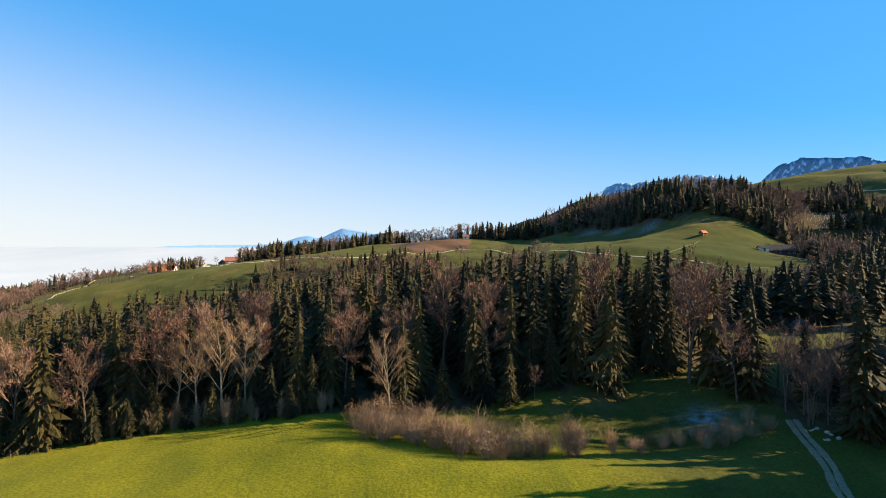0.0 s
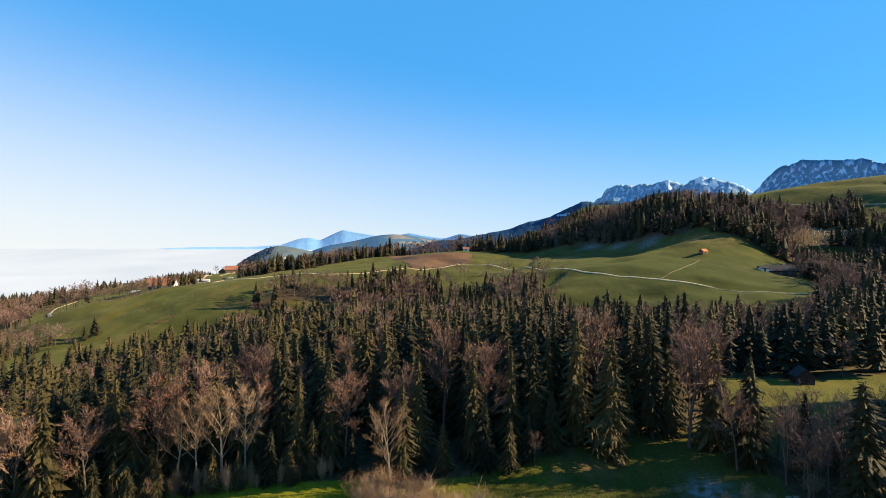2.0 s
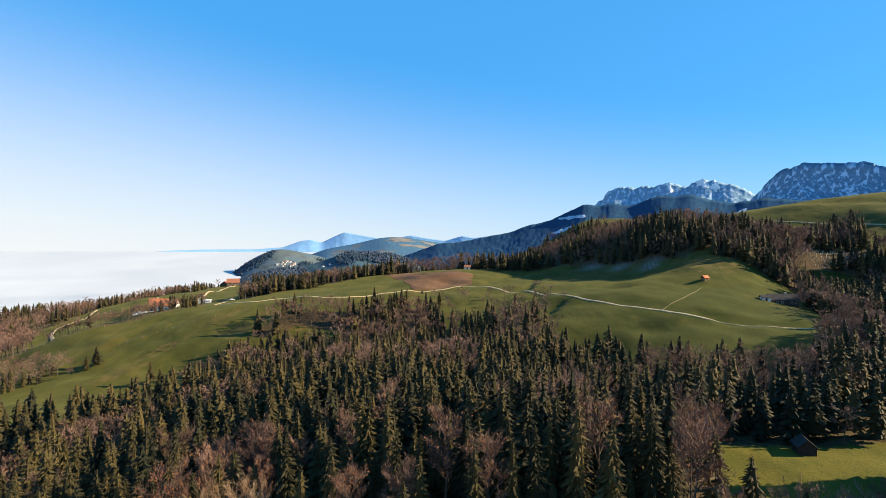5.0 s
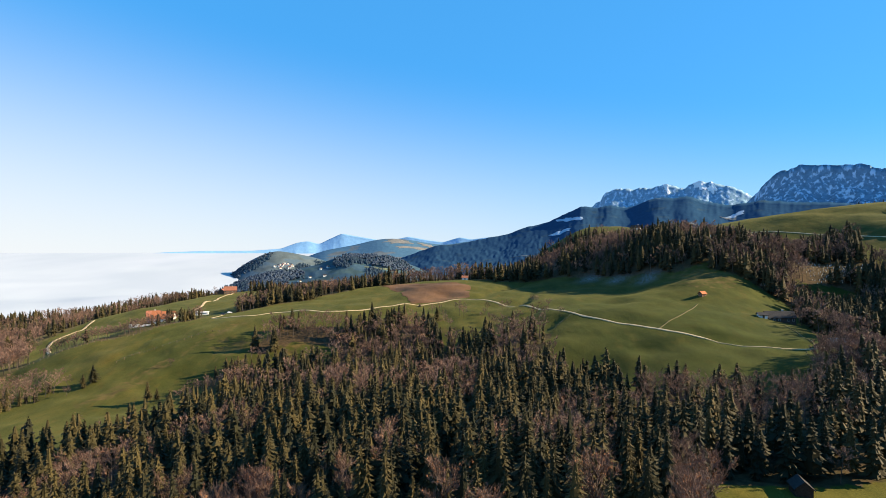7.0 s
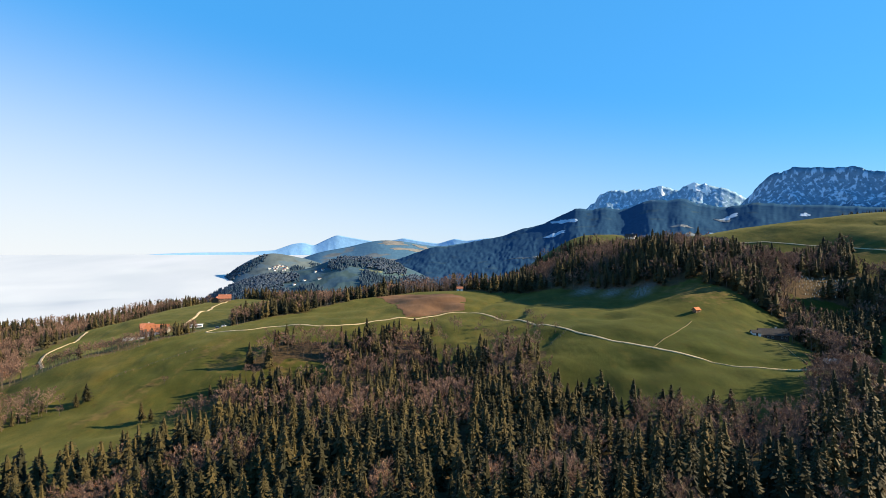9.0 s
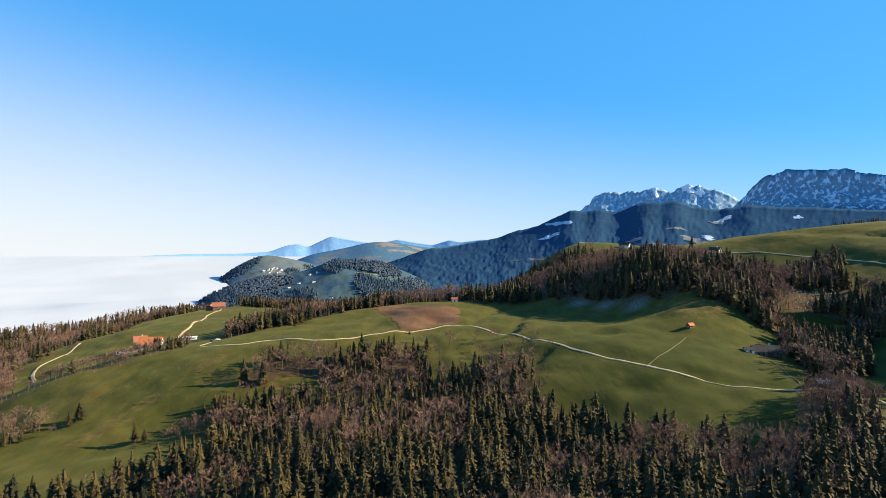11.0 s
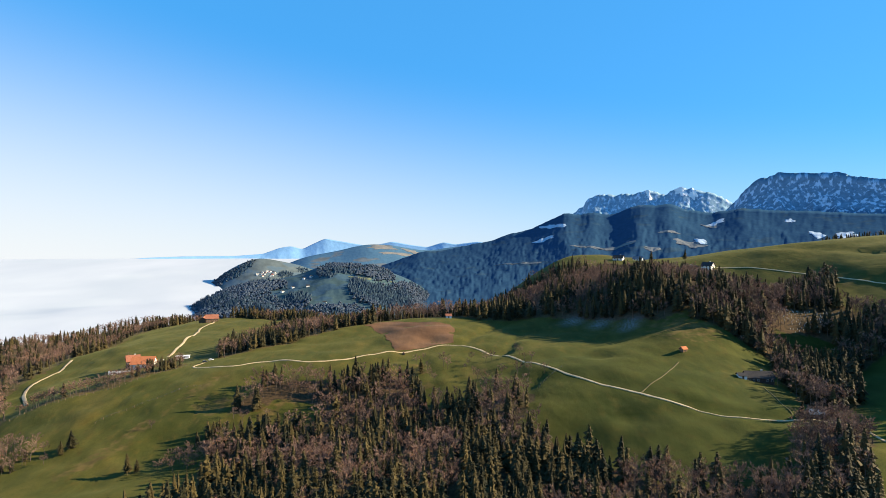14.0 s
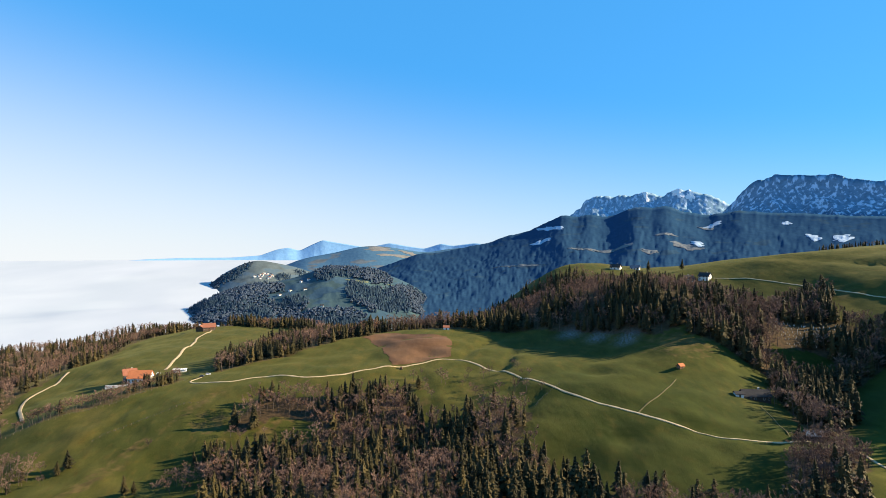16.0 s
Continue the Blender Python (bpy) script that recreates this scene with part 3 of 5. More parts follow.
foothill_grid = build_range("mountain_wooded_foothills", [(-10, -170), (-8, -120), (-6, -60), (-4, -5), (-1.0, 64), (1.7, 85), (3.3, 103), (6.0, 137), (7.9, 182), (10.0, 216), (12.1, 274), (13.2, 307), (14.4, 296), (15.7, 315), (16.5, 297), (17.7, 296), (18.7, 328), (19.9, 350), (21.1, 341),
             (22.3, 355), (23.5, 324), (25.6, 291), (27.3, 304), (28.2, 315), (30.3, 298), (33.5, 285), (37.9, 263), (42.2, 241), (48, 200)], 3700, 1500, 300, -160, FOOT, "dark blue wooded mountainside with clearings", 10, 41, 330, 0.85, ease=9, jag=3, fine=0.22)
HILLS = hazed_range_material("hazy_wooded_hills", (0.062, 0.135, 0.205), (0.13, 0.155, 0.17), (0.1, 0.13, 0.16), 9000, 9100, 0.56, 9999, 200)
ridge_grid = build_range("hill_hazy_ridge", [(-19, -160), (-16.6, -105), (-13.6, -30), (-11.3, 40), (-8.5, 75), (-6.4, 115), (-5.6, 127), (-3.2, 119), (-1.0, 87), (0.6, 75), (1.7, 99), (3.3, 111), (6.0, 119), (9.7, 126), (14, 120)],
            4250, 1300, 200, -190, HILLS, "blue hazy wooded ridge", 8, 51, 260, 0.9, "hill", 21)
VILLAGE = hazed_range_material("hazed_village_hill", (0.082, 0.122, 0.150), (0.108, 0.138, 0.145), (0.1, 0.13, 0.16), 9000, 9100, 0.44, 9999, 120)
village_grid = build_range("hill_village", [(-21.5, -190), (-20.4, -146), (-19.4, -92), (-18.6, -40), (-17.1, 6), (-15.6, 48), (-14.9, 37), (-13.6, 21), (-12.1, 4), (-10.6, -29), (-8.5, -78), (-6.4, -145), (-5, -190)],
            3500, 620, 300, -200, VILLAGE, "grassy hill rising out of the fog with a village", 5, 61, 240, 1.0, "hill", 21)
KNOLL = hazed_range_material("hazed_wooded_knoll", (0.046, 0.086, 0.116), (0.060, 0.102, 0.112), (0.1, 0.13, 0.16), 9000, 9100, 0.44, 9999, 90)
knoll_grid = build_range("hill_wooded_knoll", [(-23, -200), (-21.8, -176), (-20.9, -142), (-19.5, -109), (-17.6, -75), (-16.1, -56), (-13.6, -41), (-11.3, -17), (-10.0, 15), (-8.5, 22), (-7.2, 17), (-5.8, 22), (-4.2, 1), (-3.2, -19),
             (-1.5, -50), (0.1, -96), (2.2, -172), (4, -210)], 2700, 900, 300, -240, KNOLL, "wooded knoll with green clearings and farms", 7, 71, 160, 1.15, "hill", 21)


def hill_patch(name, grid, az, fall, half_az, half_fall, lean, mat, label, seed):
    """A snowfield or clearing that lies on the front of a far hill, with a ragged edge."""
    u, gx, gy, gz = grid
    ring, n = [], 22

    def spot(a, f, lift):
        j = np.clip((a - u[0]) / (u[1] - u[0]), 0, len(u) - 1.001)
        i = np.clip((1 - f) * 45, 0, 44.999)
        i0, j0 = int(i), int(j)
        s, t = i - i0, j - j0
        p = [g[i0, j0] * (1 - s) * (1 - t) + g[i0 + 1, j0] * s * (1 - t) + g[i0, j0 + 1] * (1 - s) * t + g[i0 + 1, j0 + 1] * s * t for g in (gx, gy, gz)]
        return (p[0] * 0.9994, p[1] * 0.9994, p[2] + lift)
    verts, faces = [spot(az, fall, 1.6)], []
    for k in range(1, 6):
        for q in range(n):
            w = 2 * math.pi * q / n
            r = k / 5 * (1 + 0.35 * math.sin(2 * w + seed) + 0.22 * math.sin(5 * w + seed * 2.3) + 0.12 * math.sin(9 * w + seed))
            da, df = math.cos(w) * r, math.sin(w) * r
            verts.append(spot(az + (da + lean * df) * half_az, fall + df * half_fall, 1.6 if k < 5 else 0.4))
    for q in range(n):
        faces.append((0, 1 + q, 1 + (q + 1) % n, 1 + (q + 1) % n))
        for k in range(4):
            a, b = 1 + k * n + q, 1 + k * n + (q + 1) % n
            faces.append((a, a + n, b + n, b))
    bm = bmesh.new()
    vs = [bm.verts.new(v) for v in verts]
    for f in faces:
        bm.faces.new([vs[i] for i in dict.fromkeys(f)])
    bmesh.ops.recalc_face_normals(bm, faces=bm.faces)
    ob = part(name, bm, mat, None)
    if ob.data.polygons[0].normal.z < 0:
        ob.data.flip_normals()
    tagged(ob, label, name.replace("_", " "), kind="structure")


# foothill snow: shade and haze are put into its blue base colour
SHADED_SNOW = plain("shaded_far_snow", (0.21, 0.31, 0.42), (0.33, 0.43, 0.54), 30)
SNOW_CAP = plain("crest_snow", (0.62, 0.66, 0.70), (0.74, 0.76, 0.78), 30)
# brown clearings paled to blue-grey: distance haze in the base colour
HAZED_MEADOW = plain("hazed_brown_meadow", (0.095, 0.12, 0.14), (0.14, 0.15, 0.155), 40)
# sunshine on the knoll is put into this brighter green
SUNNY_MEADOW = plain("sun_tinted_meadow", (0.12, 0.14, 0.08), (0.15, 0.16, 0.09), 40)
# tan greyed towards the haze of its ridge
TAN_MEADOW = plain("hazed_tan_pasture", (0.16, 0.165, 0.155), (0.21, 0.19, 0.165), 40)
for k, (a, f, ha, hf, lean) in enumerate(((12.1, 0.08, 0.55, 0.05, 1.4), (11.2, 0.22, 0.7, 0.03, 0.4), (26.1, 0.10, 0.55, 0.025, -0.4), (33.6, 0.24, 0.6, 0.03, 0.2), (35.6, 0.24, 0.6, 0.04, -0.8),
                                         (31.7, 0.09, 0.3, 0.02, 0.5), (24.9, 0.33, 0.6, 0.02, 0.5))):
    hill_patch("snowfield", foothill_grid, a, f, ha, hf, lean, SHADED_SNOW, "snowfield tinted blue for shade and haze on the mountainside", k * 1.7)
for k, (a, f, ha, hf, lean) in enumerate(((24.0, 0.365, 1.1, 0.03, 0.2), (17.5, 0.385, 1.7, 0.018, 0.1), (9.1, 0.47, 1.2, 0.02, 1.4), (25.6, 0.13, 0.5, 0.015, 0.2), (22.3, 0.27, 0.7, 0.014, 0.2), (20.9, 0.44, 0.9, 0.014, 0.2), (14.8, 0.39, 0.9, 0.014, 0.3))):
    hill_patch("clearing", foothill_grid, a, f, ha, hf, lean, HAZED_MEADOW, "clearing in the mountain woods, tinted bluish for haze", k * 2.1)
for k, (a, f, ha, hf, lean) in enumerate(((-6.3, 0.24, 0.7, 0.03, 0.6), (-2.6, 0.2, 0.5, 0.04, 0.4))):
    hill_patch("clearing", knoll_grid, a, f, ha, hf, lean, SUNNY_MEADOW, "pale green clearing on the far knoll, coloured as if sunlit", k * 1.3)
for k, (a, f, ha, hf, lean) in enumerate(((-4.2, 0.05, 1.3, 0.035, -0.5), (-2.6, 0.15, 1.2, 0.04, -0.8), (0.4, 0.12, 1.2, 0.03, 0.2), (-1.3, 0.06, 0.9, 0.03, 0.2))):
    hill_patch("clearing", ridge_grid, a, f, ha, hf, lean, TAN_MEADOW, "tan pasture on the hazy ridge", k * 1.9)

for k, (a, f, ha, hf, lean) in enumerate(((23.3, 0.035, 0.5, 0.05, 0.1), (24.3, 0.05, 0.35, 0.04, 0.4), (20.6, 0.05, 0.25, 0.05, 0.3))):
    hill_patch("snowfield", snowy_grid, a, f, ha, hf, lean, SNOW_CAP, "white snow cap on the high crest", k * 2.7)

# ---- trees ----
class Geo:
    """Triangles of one growing thing, with a material number for each."""

    def __init__(self):
        self.v, self.f, self.m = [], [], []

    def tri(self, a, b, c, m=0):
        k = len(self.v)
        self.v += [tuple(a), tuple(b), tuple(c)]
        self.f.append((k, k + 1, k + 2))
        self.m.append(m)

    def tube(self, pts, radii, sides, m=0):
        base = len(self.v)
        for i, (p, r) in enumerate(zip(pts, radii)):
            d = (pts[min(i + 1, len(pts) - 1)] - pts[max(i - 1, 0)]).normalized()
            a = d.orthogonal().normalized()
            b = d.cross(a)
            for s in range(sides):
                w = 2 * math.pi * s / sides
                self.v.append(tuple(p + (a * math.cos(w) + b * math.sin(w)) * r))
        for i in range(len(pts) - 1):
            for s in range(sides):
                q, t = base + i * sides + s, base + i * sides + (s + 1) % sides
                self.f += [(q, t, t + sides), (q, t + sides, q + sides)]
                self.m += [m, m]

    def mesh(self, name, mats):
        return mesh_from(name, self.v, self.f, mats, self.m)

    def arrays(self):
        return np.array(self.v, np.float32), np.array(self.f, np.int32), np.array(self.m, np.int32)


def spruce_crown(rng, tiers, tips, reach=0.17, low=0.10, feathers=0, curl=0.5, lean_out=0.62, slim=0.6, heart=0.5):
    """The boughs of a spruce one metre high: ragged drooping boughs in uneven tiers round a dense heart, with hanging side sprays on the near trees."""
    g = Geo()
    bend = Vector((rng.uniform(-0.012, 0.012), rng.uniform(-0.012, 0.012), 0))
    gap = [rng.uniform(0, 6.28) for _ in range(2)]
    fat = lean_out + rng.uniform(-0.1, 0.15)
    rings = [low + 0.02, low + 0.2, 0.55, 0.75, 0.95]
    core = [[Vector((math.cos(1.047 * k), math.sin(1.047 * k), 0)) * (reach * (1 - q) ** fat * heart * rng.uniform(0.7, 1.2)) + bend * q + Vector((0, 0, q + rng.uniform(-0.02, 0.02))) for k in range(6)] for q in rings]
    for lo, hi in zip(core, core[1:]):
        for k in range(6):
            m = (k + 1) % 6
            g.tri(lo[k], lo[m], hi[k])
            g.tri(hi[k], lo[m], hi[m])
    for i in range(tiers):
        s = low + (0.975 - low) * (i / (tiers - 1)) ** 0.95 + rng.uniform(-0.5, 0.5) / tiers * 0.6
        s = min(s, 0.98)
        R = (reach * (1 - s) ** fat + 0.008) * rng.uniform(0.82, 1.12)
        if s < low + 0.15:
            R *= 0.72 + 2.0 * (s - low)
        n = max(5, round(tips * (1 - 0.4 * s)))
        turn = rng.random() * 6.28
        for j in range(n):
            if rng.random() < 0.12:
                continue
            a = turn + 6.283 * (j + rng.uniform(-0.35, 0.35)) / n
            L = R * rng.uniform(0.58, 1.2) * (1 + 0.18 * math.sin(a + gap[0]) + 0.14 * math.sin(2 * a + 9 * s + gap[1]))
            d = Vector((math.cos(a), math.sin(a), 0))
            o = Vector((-d.y, d.x, 0))
            z = s + rng.uniform(-0.5, 0.5) / tiers
            fall = L * curl * (1.1 - 0.8 * s) * rng.uniform(0.5, 1.4)
            root = bend * s + d * (L * 0.12) + Vector((0, 0, z + L * 0.15))
            mid = bend * s + d * (L * 0.6) + Vector((0, 0, z - fall * 0.4))
            tip = bend * s + d * L + Vector((0, 0, z - fall * rng.uniform(0.75, 1.1)))
            w = L * 3.14 / n * slim * rng.uniform(0.75, 1.3)
            hang = Vector((0, 0, -w * rng.uniform(0.3, 1.0)))
            g.tri(root, mid + o * w + hang, tip)
            g.tri(root, tip, mid - o * w + hang)
            for k in range(feathers):
                t = rng.uniform(0.2, 1.0)
                p = root.lerp(tip, t)
                side = rng.choice((-1, 1))
                q = p + o * side * L * rng.uniform(0.08, 0.30) * (1.2 - 0.5 * t) + d * L * rng.uniform(0.0, 0.2) + Vector((0, 0, -L * rng.uniform(0.04, 0.34)))
                e = d * L * rng.uniform(0.025, 0.055)
                g.tri(p + e, p - e, q)
    return g


def spruce_trunk(bottom=0.0):
    g = Geo()
    g.tube([Vector((0, 0, -0.03)), Vector((0.002, 0, 0.35)), Vector((-0.002, 0.002, 0.7)), Vector((0, 0, 0.97))], [0.0125, 0.0095, 0.006, 0.001], 6)
    return g


def bare_tree(rng, limbs, subs, tufts, width, long, spread=0.30, leaves=0.0, twig_m=1, leaf_m=2, simple=False, fork=0.3):
    """A leafless broadleaf tree one metre high: a forking trunk (0), crooked limbs and sprays of fine twigs (1), withered leaves (2)."""
    g = Geo()
    lean = Vector((rng.uniform(-0.05, 0.05), rng.uniform(-0.05, 0.05), 0))
    axis = [Vector((0, 0, -0.03)), lean * 0.3 + Vector((0, 0, 0.25)), lean + Vector((0, 0, 0.5)), lean * 1.3 + Vector((0, 0, 0.74))]
    g.tube(axis, [0.015, 0.0115, 0.007, 0.0015], 4 if simple else 6, 0)

    def on_axis(s):
        t = min(2.99, (s + 0.03) / 0.77 * 3)
        i = int(t)
        return axis[i].lerp(axis[i + 1], t - i)

    def wild(k):
        return Vector((rng.uniform(-k, k), rng.uniform(-k, k), rng.uniform(-k, k)))

    def stick(p0, p1, r, m):
        if simple:
            o = (p1 - p0).cross(Vector((rng.uniform(-1, 1), rng.uniform(-1, 1), 0.3))).normalized() * r
            g.tri(p0 - o, p0 + o, p1, m)
        else:
            knee = p0.lerp(p1, 0.5) + wild(0.1) * (p1 - p0).length
            g.tube([p0, knee, p1], [r, r * 0.7, r * 0.25], 3, m)
    turn = rng.random() * 6.28
    for i in range(limbs):
        share = (i + rng.random()) / limbs
        p0 = on_axis(fork + (0.70 - fork) * share)
        a = turn + i * 2.4 + rng.uniform(-0.4, 0.4)
        high = 0.48 + 0.46 * share ** 0.7 + rng.uniform(-0.06, 0.06)
        out = spread * math.sqrt(max(0.05, 1 - ((high - 0.60) / 0.42) ** 2)) * rng.uniform(0.55, 1.05)
        p1 = lean + Vector((math.cos(a) * out, math.sin(a) * out, high))
        if p1.z < p0.z + 0.04:
            p1.z = p0.z + 0.04
        stick(p0, p1, 0.0046, 0)
        run = p1 - p0
        for k in range(subs):
            t = rng.uniform(0.35, 1.0)
            q0 = p0 + run * t
            d = (run.normalized() * 0.8 + wild(0.85) + Vector((0, 0, 0.3))).normalized()
            q1 = q0 + d * (0.085 + 0.10 * rng.random()) * (1.25 - 0.5 * t)
            stick(q0, q1, 0.0022, twig_m)
            for _ in range(tufts):
                p = q0.lerp(q1, rng.uniform(0.2, 1.0)) + wild(0.018)
                c = (d + wild(0.8) + Vector((0, 0, 0.35))).normalized()
                o = c.cross(wild(1.0)).normalized() * width * rng.uniform(0.7, 1.3)
                if rng.random() < leaves:
                    g.tri(p, p + c * 0.020 + o * 3.4, p + c * 0.016 - o * 3.4, leaf_m)
                else:
                    g.tri(p - o, p + o, p + c * long * rng.uniform(0.5, 1.3), twig_m)
    return g


def shrub(rng, stems, twigs, width=0.008):
    """A many-stemmed leafless bush one metre high."""
    g = Geo()
    for i in range(stems):
        a, out = rng.random() * 6.28, rng.random() ** 0.6
        d = Vector((math.cos(a), math.sin(a), 0))
        H = rng.uniform(0.6, 1.0) * (1 - 0.35 * out)
        p0 = d * 0.18 * out
        p1 = d * (0.16 + 0.50 * rng.random()) * out + Vector((0, 0, H))
        o = d.orthogonal().normalized() * width * 0.7
        g.tri(p0 - o, p0 + o, p1, 0)
        for k in range(twigs):
            q = p0.lerp(p1, rng.uniform(0.25, 1))
            c = Vector((rng.uniform(-1, 1), rng.uniform(-1, 1), rng.uniform(0.0, 1.4))).normalized() * rng.uniform(0.12, 0.34)
            o = c.orthogonal().normalized() * width * 0.5
            g.tri(q - o, q + o, q + c, 0)
    return g


rng = random.Random(7)
NEAR_SPRUCE = [(spruce_crown(rng, 38, 13, rng.uniform(0.17, 0.22), rng.uniform(0.03, 0.14), 7, rng.uniform(0.5, 0.85), 0.72, 0.5).mesh("crown", [NEEDLES]), spruce_trunk().mesh("trunk", [BARK])) for _ in range(7)]
INNER_SPRUCE = [(spruce_crown(rng, 28, 12, rng.uniform(0.18, 0.23), rng.uniform(0.05, 0.22), 4, rng.uniform(0.5, 0.85), 0.66, 0.55).mesh("crown", [NEEDLES]), spruce_trunk().mesh("trunk", [BARK])) for _ in range(7)]


def split_tree(g, leaf_mats):
    """Trunk and crown meshes of a bare tree."""
    v, f, m = g.arrays()
    out = []
    for name, pick, mats in (("trunk", m == 0, None), ("crown", m > 0, leaf_mats)):
        ff = f[pick]
        used = np.unique(ff)
        re = np.zeros(len(v), np.int32)
        re[used] = np.arange(len(used))
        out.append((name, v[used], re[ff], m[pick]))
    return out


def bare_meshes(count, leaves, bark, twig, limbs=12, subs=9, tufts=20, width=0.0019, spread=(0.20, 0.28)):
    made = []
    for _ in range(count):
        g = bare_tree(rng, limbs, subs, tufts, width, 0.062, rng.uniform(*spread), leaves, fork=rng.uniform(0.2, 0.4))
        t, c = split_tree(g, None)
        made.append((mesh_from("crown", c[1], c[2], [twig, LEAVES], c[3] - 1), mesh_from("trunk", t[1], t[2], [bark])))
    return made


NEAR_BARE = bare_meshes(5, 0, BARK, TWIGS)
NEAR_PALE = bare_meshes(5, 0, PALE_BARK, PALE_TWIGS, 13, 8, 16, 0.0016, (0.26, 0.34))
NEAR_LEAFY = bare_meshes(5, 0.30, BARK, TWIGS)
NEAR_SHRUB = [shrub(rng, 55, 12).mesh("twigs", [PALE_TWIGS]) for _ in range(4)]


def plant(name, meshes, x, y, height, width, label, category, group):
    """A tree as a thing with a trunk and a crown, rooted in the ground."""
    crown, trunk = meshes
    root = new(name)
    root.empty_display_size = 0.5
    root.location = (x, y, ground_at(x, y))
    root.rotation_euler = (0, 0, rng.random() * 6.28)
    root.scale = (height * width, height * width, height)
    for part_name, me in (("trunk", trunk), ("crown", crown)):
        ob = new(part_name, me)
        ob.parent = root
    return tagged(root, label, category, group)


# trees that stand out along the edge of the wood: x, y, height, width
EDGE_SPRUCES = [(-75, 112, 25, 1), (-72, 117, 24, 1), (-78, 110, 10, 1.2), (-66, 113, 10, 1.2), (-61, 119, 24, 1.1), (-33, 122, 10, 1), (-29, 121, 21, 1), (-23, 122, 23, 0.9), (-8, 116, 20, 1.1), (5, 124, 20, 0.9),
                (8, 118, 14, 1.1), (13, 116, 11, 1.2), (28, 126, 27, 1), (34, 121, 25, 1.2), (44, 128, 27, 0.9), (55, 122, 23, 1.1), (59, 115, 21, 1.3), (67, 95, 23, 1.2), (-15, 130, 18, 1), (-3, 150, 27, 1), (-70, 114, 11, 1.2), (-64, 116, 9, 1.2), (-57, 117, 12, 1.1), (-46, 121, 14, 1), (-36, 119, 9, 1.1), (-52, 123, 22, 1), (-40, 126, 21, 1), (-83, 113, 22, 1.0), (-79, 116, 24, 1.0), (-88, 112, 20, 1.1), (-66, 121, 25, 1.0), (-45, 117, 9, 1.2), (-50, 117, 7, 1.3), (-55, 116, 8, 1.2), (-60, 114, 7, 1.3), (-40, 117, 8, 1.2), (-30, 117, 8, 1.2), (-81, 109, 8, 1.2), (-86, 108, 10, 1.1), (-34, 118, 12, 1.1), (-18, 118, 9, 1.2), (-12, 119, 12, 1.1), (0, 118, 10, 1.1), (22, 122, 13, 1.1), (39, 127, 14, 1.1), (48, 127, 18, 1.1), (-5, 121, 22, 1.0), (19, 125, 24, 1.0), (17, 119, 10, 1.1), (-26, 119, 12, 1)]
EDGE_BARE = [(-79, 110, 21), (-68, 114, 19), (-57, 118, 24), (-20, 122, 20), (0, 130, 26), (9, 124, 23), (18, 118, 7), (33, 130, 27), (50, 122, 26), (55, 112, 16)]
EDGE_PALE = [(-53, 119, 18), (-49, 119, 19), (-44, 119, 21), (-40, 121, 20), (-10, 113, 17), (-83, 109, 20)]
for x, y, h, w in EDGE_SPRUCES:
    plant("spruce", rng.choice(NEAR_SPRUCE), x, y, h, w, "dark green spruce at the edge of the meadow", "tree", "trees of the near wood")
for i, (x, y, h) in enumerate(EDGE_BARE):
    plant("beech_tree", rng.choice(NEAR_LEAFY), x, y, h, 1.0, "leafless tree with reddish-brown withered leaves", "tree", "trees of the near wood")
for x, y, h in EDGE_PALE:
    plant("ash_tree", rng.choice(NEAR_PALE), x, y, h, 0.9, "leafless tree with pale bark and twigs", "tree", "trees of the near wood")
taken = [(t[0], t[1]) for t in EDGE_SPRUCES + EDGE_BARE + EDGE_PALE]


def scatter(poly, spacing, seed, avoid=()):
    """Uneven points in a polygon, about spacing apart."""
    r = np.random.RandomState(seed)
    xs, ys = [p[0] for p in poly], [p[1] for p in poly]
    gx, gy = np.meshgrid(np.arange(min(xs), max(xs), spacing), np.arange(min(ys), max(ys), spacing))
    gx, gy = gx.ravel() + r.uniform(-0.46, 0.46, gx.size) * spacing, gy.ravel() + r.uniform(-0.46, 0.46, gx.size) * spacing
    ok = inside(gx, gy, poly)
    for a in avoid:
        ok &= ~inside(gx, gy, a)
    return np.stack([gx[ok], gy[ok]], 1)


def kind_at(x, y, bare_share):
    """Spruces and broadleaves stand in groups."""
    if any(inside(x, y, g) for g in BROWN_GROVES):
        bare_share = 0.92
    v = float(vnoise(x, y, 30, 21)) * 0.65 + rng.uniform(-0.42, 0.42)
    return "bare" if v < bare_share - 0.5 or bare_share > 0.95 else "spruce"


# the nearest part of the wood, tree by tree
near_points = [p for p in scatter(MAIN_WOOD, 6.6, 3) if p[1] < 172 and -105 < p[0] < 112 and all((p[0] - a) ** 2 + (p[1] - b) ** 2 > 9 for a, b in taken)]
for x, y in near_points:
    if kind_at(x, y, 0.27) == "spruce":
        plant("spruce", rng.choice(NEAR_SPRUCE if y < 132 else INNER_SPRUCE), x, y, rng.uniform(19, 27), rng.uniform(0.9, 1.2), "dark green spruce in the wood", "tree", "trees of the near wood")
    elif rng.random() < 0.6:
        plant("beech_tree", rng.choice(NEAR_LEAFY), x, y, rng.uniform(16, 24), rng.uniform(0.8, 1.1), "leafless tree with reddish-brown withered leaves", "tree", "trees of the near wood")
    else:
        plant("ash_tree", rng.choice(NEAR_BARE), x, y, rng.uniform(15, 23), rng.uniform(0.8, 1.1), "leafless grey-brown tree in the wood", "tree", "trees of the near wood")

